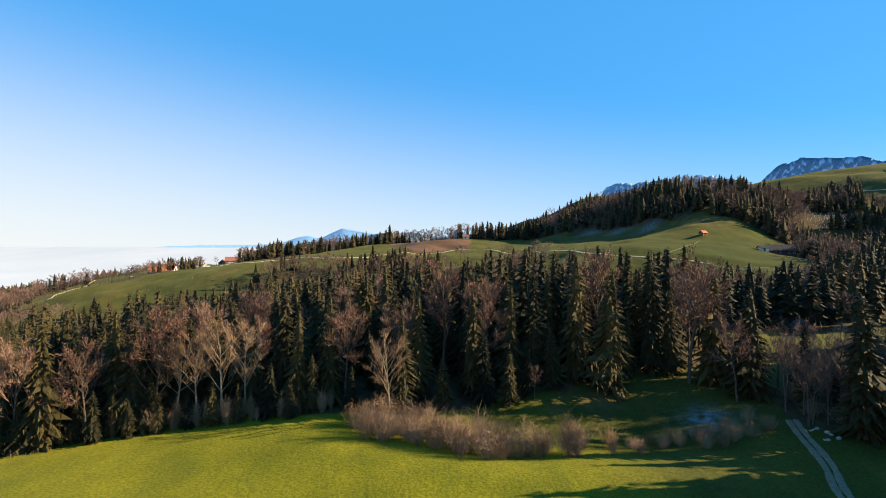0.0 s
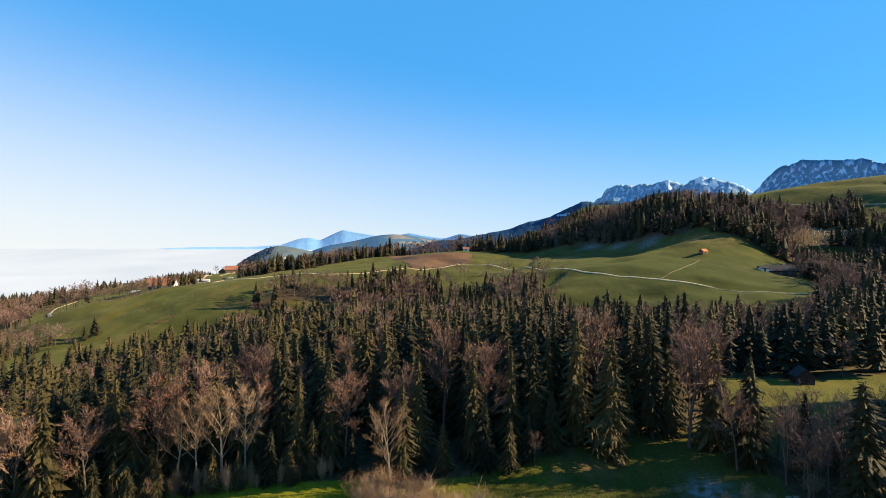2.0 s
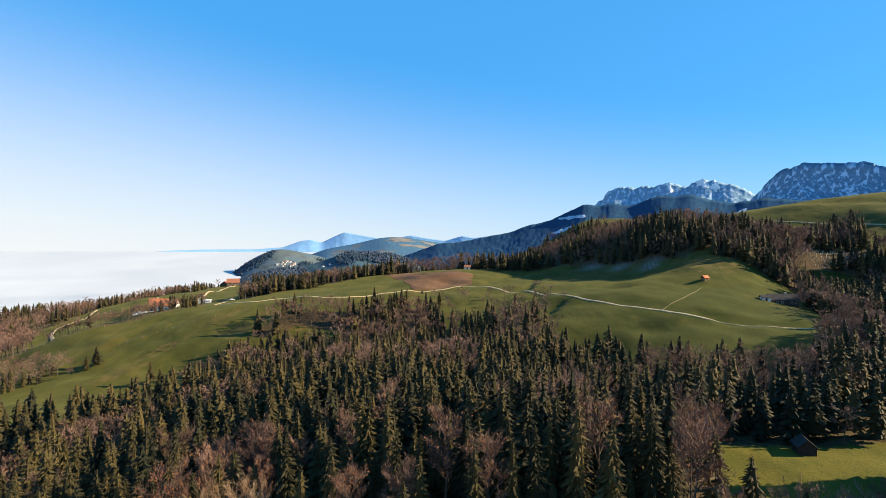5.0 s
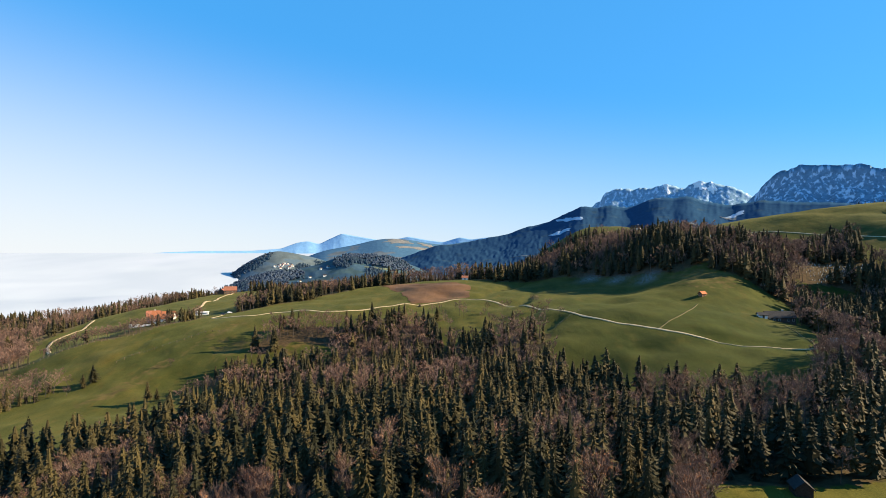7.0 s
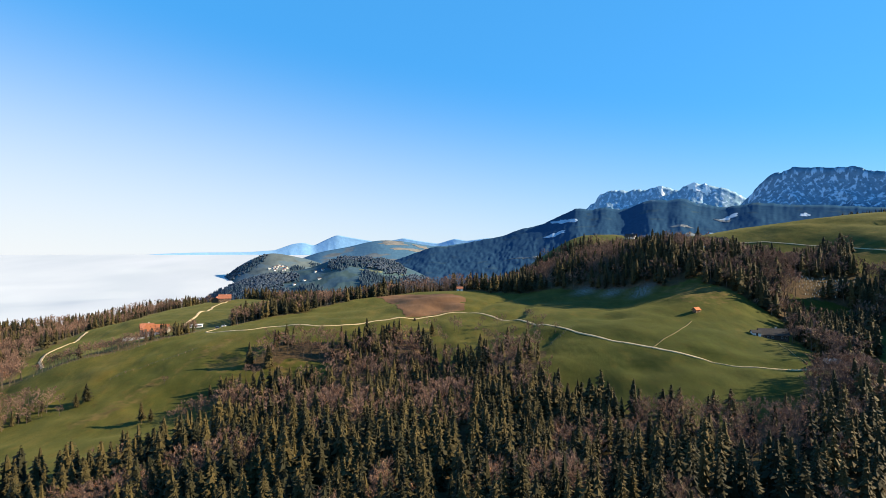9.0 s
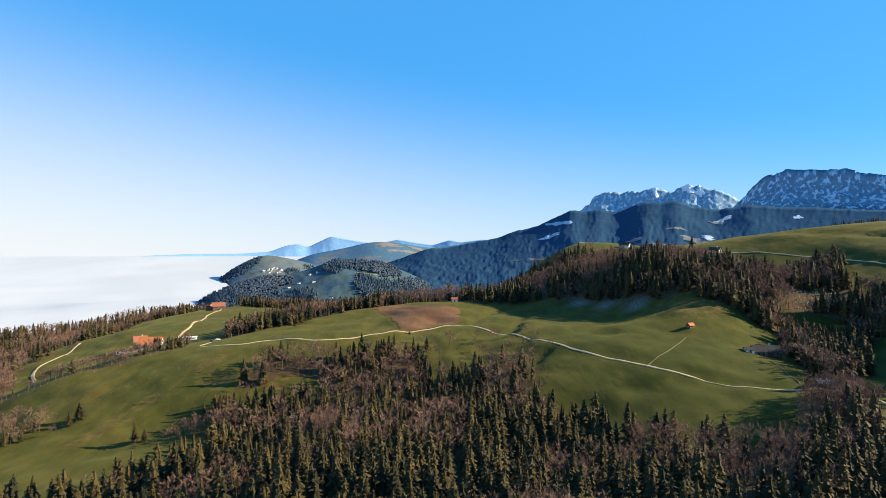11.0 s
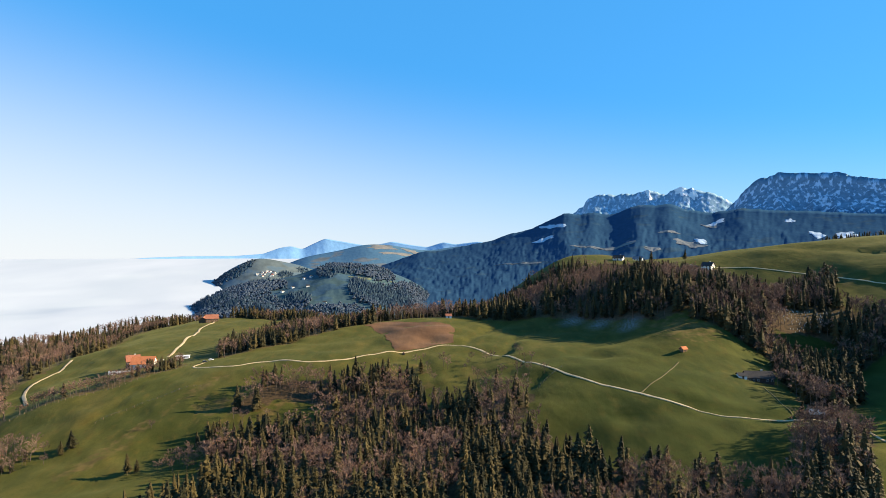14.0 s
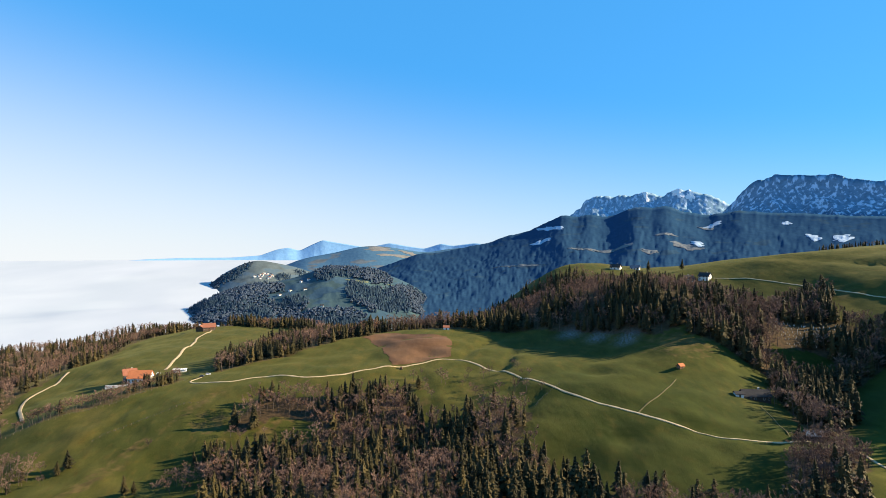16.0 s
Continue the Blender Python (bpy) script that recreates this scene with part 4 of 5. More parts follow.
# ---- the rest of the woods ----
MID_SPRUCE = [spruce_crown(rng, 18, 10, rng.uniform(0.21, 0.28), rng.uniform(0.05, 0.16), 1, rng.uniform(0.5, 0.85), 0.58, 0.7, 0.52).arrays() for _ in range(8)]
FAR_SPRUCE = [spruce_crown(rng, 11, 8, rng.uniform(0.22, 0.29), rng.uniform(0.05, 0.14), 0, rng.uniform(0.5, 0.85), 0.58, 0.8, 0.54).arrays() for _ in range(8)]
MID_BARE = [bare_tree(rng, 9, 6, 10, 0.0034, 0.075, rng.uniform(0.24, 0.34), 0.12, simple=True).arrays() for _ in range(7)]
FAR_BARE = [bare_tree(rng, 7, 5, 9, 0.0066, 0.085, rng.uniform(0.27, 0.38), 0.0, simple=True).arrays() for _ in range(7)]
FAR_LEAFY = [bare_tree(rng, 7, 5, 7, 0.0062, 0.085, rng.uniform(0.27, 0.38), 0.3, simple=True).arrays() for _ in range(4)]


def woodland(name, points, low, high, bare_share, label, bare_low=None):
    """One wood of many trees, as stuff: needles, bark, twigs, leaves."""
    vs, fs, ms, ts = [], [], [], []
    k = 0
    for x, y in points:
        far = math.hypot(x, y) > 300
        if kind_at(x, y, bare_share) == "spruce":
            v, f, m = rng.choice(FAR_SPRUCE if far else MID_SPRUCE)
            m = m * 0
            h, w = rng.triangular(low * 0.8, high * 1.1, 0.5 * (low + high)), rng.uniform(0.85, 1.2)
        else:
            v, f, m = rng.choice((FAR_LEAFY if rng.random() < 0.3 else FAR_BARE) if far else MID_BARE)
            m = m + 1
            h, w = rng.triangular((bare_low or low) * 0.75, high, 0.5 * (low + high)) * 0.94, rng.uniform(0.9, 1.25)
        a = rng.random() * 6.28
        c, s = math.cos(a), math.sin(a)
        vv = np.stack([(v[:, 0] * c - v[:, 1] * s) * h * w + x, (v[:, 0] * s + v[:, 1] * c) * h * w + y, v[:, 2] * h + ground_at(x, y)], 1)
        vs.append(vv)
        fs.append(f + k)
        ms.append(m)
        ts.append(np.full(len(v), rng.random(), np.float32))
        k += len(v)
    if vs:
        me = mesh_from(name, np.concatenate(vs), np.concatenate(fs), [NEEDLES, BARK, TWIGS, LEAVES], np.concatenate(ms), tint=np.concatenate(ts))
        tagged(new(name, me), label, "woodland", kind="stuff")


rest = [p for p in scatter(MAIN_WOOD, 7.1, 5, [WOOD_CLEARING]) if not (p[1] < 172 and -105 < p[0] < 112)]
woodland("main_woodland", [p for p in rest if p[1] < 310], 14, 21, 0.26, "mixed wood of dark spruces and leafless trees")
woodland("upper_woodland", [p for p in scatter(MAIN_WOOD, 6.2, 19, [WOOD_CLEARING]) if p[1] >= 310], 12, 18, 0.44, "upper wood of spruces and brown leafless trees")
woodland("hill_woodland", scatter(HILL_WOOD, 7.7, 6), 14, 21, 0.50, "dark mixed wood on the steep hill")
woodland("ridge_woodland", scatter(RIDGE_WOOD, 6.6, 8), 11, 18, 0.42, "mixed wood along the ridge")
woodland("gully_woodland", scatter(GULLY_WOOD, 5.4, 9, [GULLY_CLEARING, PLANTATION]), 14, 21, 0.34, "shaded wood in the gully")
west = [p for p in scatter(WEST_WOOD, 9.6, 10) if p[0] > -0.80 * p[1] and p[0] > -450] + [p for p in scatter(WEST_WOOD, 12.0, 11) if p[0] > -0.80 * p[1] and p[0] <= -450]
woodland("west_woodland", [p for p in west if p[1] >= 640], 13, 20, 0.58, "leafless and evergreen wood above the fog")
woodland("west_slope_woodland", [p for p in west if 560 <= p[1] < 640] + [p for p in scatter(WEST_WOOD, 6.4, 27) if p[1] < 560 and -0.85 * p[1] < p[0]], 14, 20, 0.86, "mostly leafless wood on the slope below the lane")
woodland("crest_woodland", scatter(CREST_WOOD, 9.0, 22), 6, 9, 0.1, "row of spruces beyond the pasture's crest")
woodland("top_woodland", scatter(TOP_WOOD, 8.0, 23), 14, 20, 0.3, "spruces along the far edge of the upper field")
woodland("hedge_trees", scatter(HEDGE_ROW, 3.2, 12), 7, 13, 0.82, "row of leafless trees along the pasture")
woodland("left_scrub", scatter(LEFT_SCRUB, 4.0, 25), 5, 9, 0.9, "pale leafless scrub beside the wood")
woodland("far_left_scrub", scatter(FAR_LEFT_SCRUB, 4.8, 26), 7, 13, 0.8, "leafless scrub at the foot of the pasture")
woodland("birch_trees", scatter(BIRCH_WOOD, 4.0, 13), 10, 17, 0.97, "clump of leafless grey-brown trees")
woodland("thicket_trees", [p for p in scatter(RIGHT_WOOD, 6.9, 15) if p[1] > 72 or int(p[0] * 7) % 3 == 0], 24, 30, 0.1, "mixed trees that shade the meadow")

# unseen trees, here only for the shade they throw on the gully
woodland("slope_woodland", scatter(SHADING_SLOPE_WOOD, 11, 24), 20, 28, 0.2, "unseen spruces added on the slope to shade the gully")

# the thicket beside the track, and the scrub in the hollow
THICKET_TREES = []
for _ in range(4):
    t, c = split_tree(bare_tree(rng, 10, 6, 7, 0.0022, 0.075, rng.uniform(0.16, 0.24), simple=True), None)
    THICKET_TREES.append((mesh_from("crown", c[1], c[2], [TWIGS], c[3] * 0), mesh_from("trunk", t[1], t[2], [BARK])))
for x, y in scatter(THICKET, 3.0, 14):
    plant("ash_tree", rng.choice(THICKET_TREES), x, y, rng.uniform(8, 14), rng.uniform(0.8, 1.2), "slender leafless tree in the shaded thicket", "tree", "trees of the thicket")
for x, y in ((66, 108), (74, 112), (71, 101), (79, 106), (84, 116), (92, 118), (70, 116), (78, 97), (86, 104), (90, 110), (97, 114), (100, 122), (82, 111), (76, 104)):
    plant("spruce", rng.choice(NEAR_SPRUCE), x, y, rng.uniform(8, 14), 1.15, "dark spruce in the shaded thicket", "tree", "trees of the thicket")
SCRUB = [(-16, 105), (-6, 101), (3, 95), (12, 92), (22, 94), (26, 99), (10, 101), (2, 107), (-8, 112), (-17, 111)]
HOLLOW_SCRUB = [(24, 95), (48, 95), (56, 100), (52, 104), (26, 101)]
SAPLINGS = [(-84, 109), (-76, 112), (-60, 115), (-32, 117), (-22, 118), (-22, 121), (-32, 121), (-76, 117)]


def plant_shrub(x, y, height, width, label):
    ob = new("shrub", rng.choice(NEAR_SHRUB))
    ob.location = (x, y, ground_at(x, y) - 0.1)
    ob.rotation_euler = (0, 0, rng.random() * 6.28)
    ob.scale = (height * width, height * width, height)
    tagged(ob, label, "shrub", "scrub in the hollow")


for x, y in scatter(SCRUB, 2.6, 16):
    plant_shrub(x, y, rng.uniform(3.5, 7.5), rng.uniform(0.7, 1.1), "pale brown leafless shrub in the hollow")
for x, y in scatter(HOLLOW_SCRUB, 3.0, 17):
    plant_shrub(x, y, rng.uniform(2, 4.5), rng.uniform(0.7, 1.1), "low leafless shrub in the shaded hollow")
for x, y in scatter(SAPLINGS, 1.7, 18):
    plant_shrub(x, y, rng.uniform(2.5, 6.5), rng.uniform(0.3, 0.55), "thin leafless sapling at the wood's edge")

# single trees on the pastures: x, y, height
LONE_BARE = [(-245, 378, 13), (-240, 384, 9), (-250, 392, 10), (-233, 372, 7), (-182, 402, 6), (-130, 408, 8), (-122, 402, 10), (-88, 398, 6), (249, 444, 9), (242, 452, 6), (322, 522, 15), (330, 524, 14), (336, 520, 12), (360, 508, 12), (366, 500, 11), (229, 384, 13), (233, 388, 11), (47, 470, 9),
             (52, 474, 8), (36, 480, 8), (80, 452, 8), (56, 440, 9), (66, 432, 11), (74, 428, 9), (84, 424, 7), (-8, 478, 9), (14, 470, 12), (17, 466, 10), (-278, 572, 12), (-248, 542, 8), (-330, 872, 12),
             (-2, 492, 6), (1, 470, 7), (3, 455, 8), (6, 445, 7), (33, 470, 6), (36, 452, 7), (38, 442, 8), (73, 488, 6), (74, 472, 7), (76, 460, 6), (30, 462, 5), (-108, 410, 6), (-92, 404, 5), (-130, 466, 3), (-128, 472, 3), (-133, 459, 3)]
LONE_SPRUCE = [(-225, 386, 12), (-228, 381, 9), (-172, 350, 13), (-168, 353, 8), (207, 324, 11), (118, 290, 13), (112, 296, 10), (-4, 462, 12), (-118, 446, 11), (-112, 448, 13), (230, 352, 14), (300, 790, 14), (326, 745, 15), (160, 152, 12)]
PASTURE_TREES = []
for _ in range(5):
    t, c = split_tree(bare_tree(rng, 9, 7, 9, 0.0055, 0.08, rng.uniform(0.32, 0.42), fork=0.2), None)
    PASTURE_TREES.append((mesh_from("crown", c[1], c[2], [TWIGS], c[3] * 0), mesh_from("trunk", t[1], t[2], [BARK])))
for x, y, h in LONE_BARE:
    plant("fruit_tree", rng.choice(PASTURE_TREES), x, y, h, 1.1, "single leafless tree on the pasture", "tree", "trees on the pasture")
for x, y, h in LONE_SPRUCE:
    plant("spruce", rng.choice(INNER_SPRUCE), x, y, h, 1.65, "single dark spruce on the pasture", "tree", "trees on the pasture")

for x, y in scatter(THICKET, 7.0, 31):
    plant_shrub(x, y, rng.uniform(3, 6), rng.uniform(0.8, 1.3), "leafless shrub under the thicket trees")


# ---- woods and houses on the far hills ----
def far_place(grid, az, fall):
    """A place between the grid's points of a far hill."""
    u, gx, gy, gz = grid
    j = min(max((az - u[0]) / (u[1] - u[0]), 0), len(u) - 1.001)
    i = min(max((1 - fall) * 45, 0), 44.999)
    i0, j0 = int(i), int(j)
    p, q = i - i0, j - j0
    return [float(g[i0, j0] * (1 - p) * (1 - q) + g[i0 + 1, j0] * p * (1 - q) + g[i0, j0 + 1] * (1 - p) * q + g[i0 + 1, j0 + 1] * p * q) for g in (gx, gy, gz)]


def far_woodland(name, grid, plots, spacing, low, high, label, front, distance, seed=40):
    """Small conifers and round crowns in plots of a far hill: each plot is an outline of bearings and falls."""
    r = random.Random(seed)
    vs, fs, ms, ts = [], [], [], []
    for plot in plots:
        a0, a1 = min(p[0] for p in plot), max(p[0] for p in plot)
        f0, f1 = min(p[1] for p in plot), max(p[1] for p in plot)
        area = radians(a1 - a0) * distance * (f1 - f0) * front
        for _ in range(int(area / spacing ** 2)):
            az, fall = r.uniform(a0, a1), r.uniform(f0, f1)
            if not inside(az + r.gauss(0, 0.12), fall + r.gauss(0, 0.012), plot):
                continue
            a, b, c = far_place(grid, az, fall)
            h, w = r.uniform(low, high), r.uniform(0.24, 0.36)
            n = len(vs)
            turn = r.random() * 6.28
            if float(vnoise(a, b, 120, seed)) + r.uniform(-0.5, 0.5) > -0.1:
                ring = [(a + math.cos(turn + q * 1.257) * h * w, b + math.sin(turn + q * 1.257) * h * w, c + h * 0.05) for q in range(5)]
                vs += ring + [(a, b, c + h)]
                fs += [(n + q, n + (q + 1) % 5, n + 5) for q in range(5)]
                ms += [0] * 5
            else:
                ring = [(a + math.cos(turn + q * 1.257) * h * w * 1.5, b + math.sin(turn + q * 1.257) * h * w * 1.5, c + h * r.uniform(0.3, 0.55)) for q in range(5)]
                vs += ring + [(a + r.uniform(-1, 1), b, c + h * 0.8), (a, b, c - 2)]
                fs += [(n + q, n + (q + 1) % 5, n + 5) for q in range(5)] + [(n + (q + 1) % 5, n + q, n + 6) for q in range(5)]
                ms += [2] * 10
            ts += [r.random()] * (len(vs) - n)
    me = mesh_from(name, vs, fs, [HAZED_NEEDLES, BARK, HAZED_TWIGS], ms, tint=ts)
    tagged(new(name, me), label, "woodland", kind="stuff")


# conifer and twig colours are tinted blue to carry the haze of distance
HAZED_NEEDLES = needle_material("hazed_conifers", (0.022, 0.047, 0.076), (0.028, 0.056, 0.084))
HAZED_TWIGS = needle_material("hazed_leafless_trees", (0.038, 0.058, 0.086), (0.050, 0.066, 0.090))
KNOLL_WOODS = [
    [(-10.4, 0.11), (-9.7, -0.01), (-8.0, -0.01), (-5.9, 0.02), (-3.3, -0.01), (-2.9, 0.13), (-4.8, 0.27), (-5.9, 0.2), (-7.4, 0.16), (-8.5, 0.2), (-9.3, 0.24)],
    [(-21.5, 0.0), (-18.8, -0.01), (-14.6, -0.01), (-12.9, 0.11), (-13.1, 0.2), (-14.7, 0.22), (-14.2, 0.33), (-13.1, 0.42), (-14.2, 0.6), (-16.6, 0.6), (-21.5, 0.4)],
    [(-6.9, 0.24), (-5.3, 0.31), (-3.7, 0.29), (-1.6, 0.07), (1.0, 0.11), (1.0, 0.44), (-4.8, 0.6), (-6.9, 0.51), (-7.4, 0.42)],
    [(-13.1, 0.33), (-11.1, 0.38), (-10.8, 0.49), (-12.1, 0.66), (-13.4, 0.56)],
    [(-12.1, 0.66), (-10.8, 0.56), (-6.9, 0.58), (-4.8, 0.66), (-5, 0.8), (-12, 0.8)],
]
VILLAGE_WOODS = [
    [(-13.8, 0.31), (-13.4, 0.22), (-12.6, 0.22), (-12.4, 0.36), (-13.7, 0.4)],
    [(-19.6, 0.02), (-17.6, 0.06), (-16.1, 0.02), (-15.8, 0.09), (-17.1, 0.27), (-18.1, 0.3), (-19.6, 0.3)],
    [(-12, 0.06), (-10, 0.04), (-8, 0.1), (-8, 0.4), (-10, 0.3), (-11.6, 0.2)],
]
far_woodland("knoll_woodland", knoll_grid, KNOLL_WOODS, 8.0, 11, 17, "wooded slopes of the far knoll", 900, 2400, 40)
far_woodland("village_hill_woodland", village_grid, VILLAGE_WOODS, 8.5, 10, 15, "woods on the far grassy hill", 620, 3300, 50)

# ---- buildings ----
def box(bm, x0, x1, y0, y1, z0, z1):
    v = [bm.verts.new(c) for c in ((x0, y0, z0), (x1, y0, z0), (x1, y1, z0), (x0, y1, z0), (x0, y0, z1), (x1, y0, z1), (x1, y1, z1), (x0, y1, z1))]
    for f in ((3, 2, 1, 0), (4, 5, 6, 7), (0, 1, 5, 4), (1, 2, 6, 5), (2, 3, 7, 6), (3, 0, 4, 7)):
        bm.faces.new([v[i] for i in f])
    return v


WHITE_WALL = plain("white_render", (0.66, 0.64, 0.60), (0.80, 0.79, 0.76), 1.2)
WOOD_WALL = plain("weathered_boards", (0.10, 0.06, 0.035), (0.20, 0.125, 0.075), 0.5)
DARK_WOOD = plain("dark_boards", (0.035, 0.025, 0.02), (0.08, 0.055, 0.04), 0.5)
ORANGE_TILE = plain("orange_roof_tiles", (0.34, 0.105, 0.045), (0.47, 0.17, 0.07), 0.7)
BROWN_TILE = plain("brown_roof_tiles", (0.20, 0.075, 0.045), (0.33, 0.13, 0.075), 0.7)
DARK_TILE = plain("dark_roof_tiles", (0.022, 0.021, 0.022), (0.045, 0.042, 0.042), 0.7)
PALE_SHEET = plain("pale_sheet_roof", (0.62, 0.60, 0.56), (0.78, 0.76, 0.72), 2.0, 0.5)
BLUE_SHEET = plain("blue_grey_sheet", (0.05, 0.07, 0.10), (0.09, 0.115, 0.15), 2.0, 0.5)
CONCRETE = plain("pale_concrete", (0.50, 0.49, 0.47), (0.66, 0.65, 0.62), 1.0)
STONE = plain("grey_stone", (0.22, 0.21, 0.19), (0.38, 0.36, 0.33), 0.4)


def glass_material():
    m, n, l, b = material("window_glass", 0.08)
    b.inputs["Base Color"].default_value = (0.02, 0.025, 0.03, 1)
    b.inputs["Specular IOR Level"].default_value = 0.6
    return m


GLASS = glass_material()


def house(name, x, y, turn, length, width, wall_h, roof_h, wall_mat, roof_mat, label, rows=1, per_row=4, chimney=True, over=0.7, door=True, category="house", sink=0.0):
    """A house with its ridge along its own x: wall body, two roof slopes, windows, door, chimney."""
    root = new(name)
    zs = [ground_at(x + dx, y + dy) for dx in (-width / 2, 0, width / 2) for dy in (-width / 2, 0, width / 2)]
    root.location, root.rotation_euler = (x, y, min(zs) * 0.5 + sum(zs) / 18 - sink), (0, 0, radians(turn))
    L, W = length / 2, width / 2
    bm = bmesh.new()
    a = [bm.verts.new(c) for c in ((-L, -W, -2.5), (-L, W, -2.5), (-L, W, wall_h), (-L, 0, wall_h + roof_h), (-L, -W, wall_h))]
    b = [bm.verts.new((L, v.co.y, v.co.z)) for v in a]
    bm.faces.new(a[::-1])
    bm.faces.new(b)
    for i in range(5):
        j = (i + 1) % 5
        bm.faces.new((a[i], a[j], b[j], b[i]))
    part("wall", bm, wall_mat, root)
    slope = roof_h / W
    for side in (-1, 1):
        bm = bmesh.new()
        lo, t = W + over, 0.28
        zl, zr = wall_h - over * slope, wall_h + roof_h
        q = [(-L - over, side * lo, zl), (L + over, side * lo, zl), (L + over, 0, zr), (-L - over, 0, zr)]
        vs = [bm.verts.new((c[0], c[1], c[2] + 0.03)) for c in q] + [bm.verts.new((c[0], c[1], c[2] + 0.03 + t)) for c in q]
        for f in ((0, 1, 2, 3), (4, 5, 6, 7), (0, 1, 5, 4), (1, 2, 6, 5), (2, 3, 7, 6), (3, 0, 4, 7)):
            bm.faces.new([vs[i] for i in f])
        bmesh.ops.recalc_face_normals(bm, faces=bm.faces)
        part("roof", bm, roof_mat, root)

    def window(cx, cy, cz, along_x, w=1.1, h=1.3):
        bm = bmesh.new()
        if along_x:
            s = math.copysign(1, cy)
            box(bm, cx - w / 2 - 0.1, cx + w / 2 + 0.1, cy - 0.02, cy + 0.06 * s if s > 0 else cy + 0.02, cz - h / 2 - 0.1, cz + h / 2 + 0.1) if s > 0 else box(bm, cx - w / 2 - 0.1, cx + w / 2 + 0.1, cy - 0.06, cy + 0.02, cz - h / 2 - 0.1, cz + h / 2 + 0.1)
            frame_ob = part("window", bm, CONCRETE if wall_mat is not WHITE_WALL else WOOD_WALL, root)
            bm = bmesh.new()
            box(bm, cx - w / 2, cx + w / 2, cy + (0.04 if s > 0 else -0.09), cy + (0.09 if s > 0 else -0.04), cz - h / 2, cz + h / 2)
        else:
            s = math.copysign(1, cx)
            box(bm, min(cx - 0.02, cx + 0.06 * s), max(cx + 0.02, cx + 0.06 * s), cy - w / 2 - 0.1, cy + w / 2 + 0.1, cz - h / 2 - 0.1, cz + h / 2 + 0.1)
            frame_ob = part("window", bm, CONCRETE if wall_mat is not WHITE_WALL else WOOD_WALL, root)
            bm = bmesh.new()
            box(bm, min(cx + 0.04 * s, cx + 0.09 * s), max(cx + 0.04 * s, cx + 0.09 * s), cy - w / 2, cy + w / 2, cz - h / 2, cz + h / 2)
        part("pane", bm, GLASS, frame_ob)
    for r in range(rows):
        z = 1.7 + r * 2.6
        for i in range(per_row):
            cx = -L + (i + 0.5) * length / per_row
            if not (door and r == 0 and i == per_row // 2):
                window(cx, -W, z, True)
        for cy in ((-W * 0.45, W * 0.45) if width > 6 else (0.0,)):
            window(L, cy, z, False)
            window(-L, cy, z, False)
    if rows:
        window(L, 0, wall_h + roof_h * 0.3, False, 0.9, 1.0)
        window(-L, 0, wall_h + roof_h * 0.3, False, 0.9, 1.0)
    if door:
        bm = bmesh.new()
        cx = -L + (per_row // 2 + 0.5) * length / max(1, per_row)
        box(bm, cx - 0.6, cx + 0.6, -W - 0.07, -W + 0.02, -0.3, 2.1)
        part("door", bm, DARK_WOOD, root)
    if chimney:
        bm = bmesh.new()
        box(bm, L * 0.3 - 0.45, L * 0.3 + 0.45, W * 0.12, W * 0.12 + 0.9, wall_h + roof_h * 0.6, wall_h + roof_h + 1.0)
        ch = part("chimney", bm, CONCRETE, root)
        bm = bmesh.new()
        box(bm, L * 0.3 - 0.6, L * 0.3 + 0.6, W * 0.12 - 0.15, W * 0.12 + 1.05, wall_h + roof_h + 1.0, wall_h + roof_h + 1.15)
        part("cap", bm, STONE, ch)
    return tagged(root, label, category)


house("farm_barn", -256, 551, 6, 19, 12, 4.2, 5.6, WHITE_WALL, ORANGE_TILE, "large farm barn with white walls and bright orange tiled roof", 1, 6, False, category="barn")
house("farmhouse", -271, 562, 30, 11, 9.5, 6.6, 4.6, WOOD_WALL, BROWN_TILE, "brown timber farmhouse with reddish tiled roof beside the barn", 2, 4)
house("shed", -228, 569, 14, 11, 6, 3.0, 0.5, WHITE_WALL, PALE_SHEET, "low white shed with a pale sheet roof", 0, 1, False, category="shed")
house("farmhouse", -311, 880, 20, 17, 12, 6.0, 5.0, WOOD_WALL, BROWN_TILE, "brown timber farmhouse with reddish tiled roof by the lane", 2, 5)
house("farm_barn", -326, 888, 100, 15, 11, 5.0, 4.5, WOOD_WALL, BROWN_TILE, "brown timber barn with reddish tiled roof", 0, 1, False, category="barn")
house("field_barn", 186, 428, 25, 4.2, 3.4, 1.9, 1.4, WOOD_WALL, ORANGE_TILE, "small wooden field barn with orange roof on the slope", 0, 1, False, 0.5, category="barn")
house("farmhouse", 220, 391, -8, 17, 9, 3.4, 3.4, DARK_WOOD, DARK_TILE, "dark timber farmhouse with dark roof in the shade", 1, 6)
house("shed", 208, 389, -8, 5, 5, 2.3, 1.2, WHITE_WALL, DARK_TILE, "small white-walled shed beside the dark farmhouse", 0, 1, False, category="shed")
house("farm_shed", 217, 327, -6, 9, 6, 3.0, 1.8, DARK_WOOD, BLUE_SHEET, "dark shed with blue-grey sheet roof by the track", 0, 1, False, category="shed")
house("farmhouse", 312, 701, 5, 16, 10, 3.5, 4.0, WHITE_WALL, DARK_TILE, "white house with a dark roof on the upper pasture", 2, 4)
house("farmhouse", 331, 694, -48, 12, 10, 5.0, 4.0, WHITE_WALL, DARK_TILE, "white gabled house with a dark roof beside the lane", 2, 3)
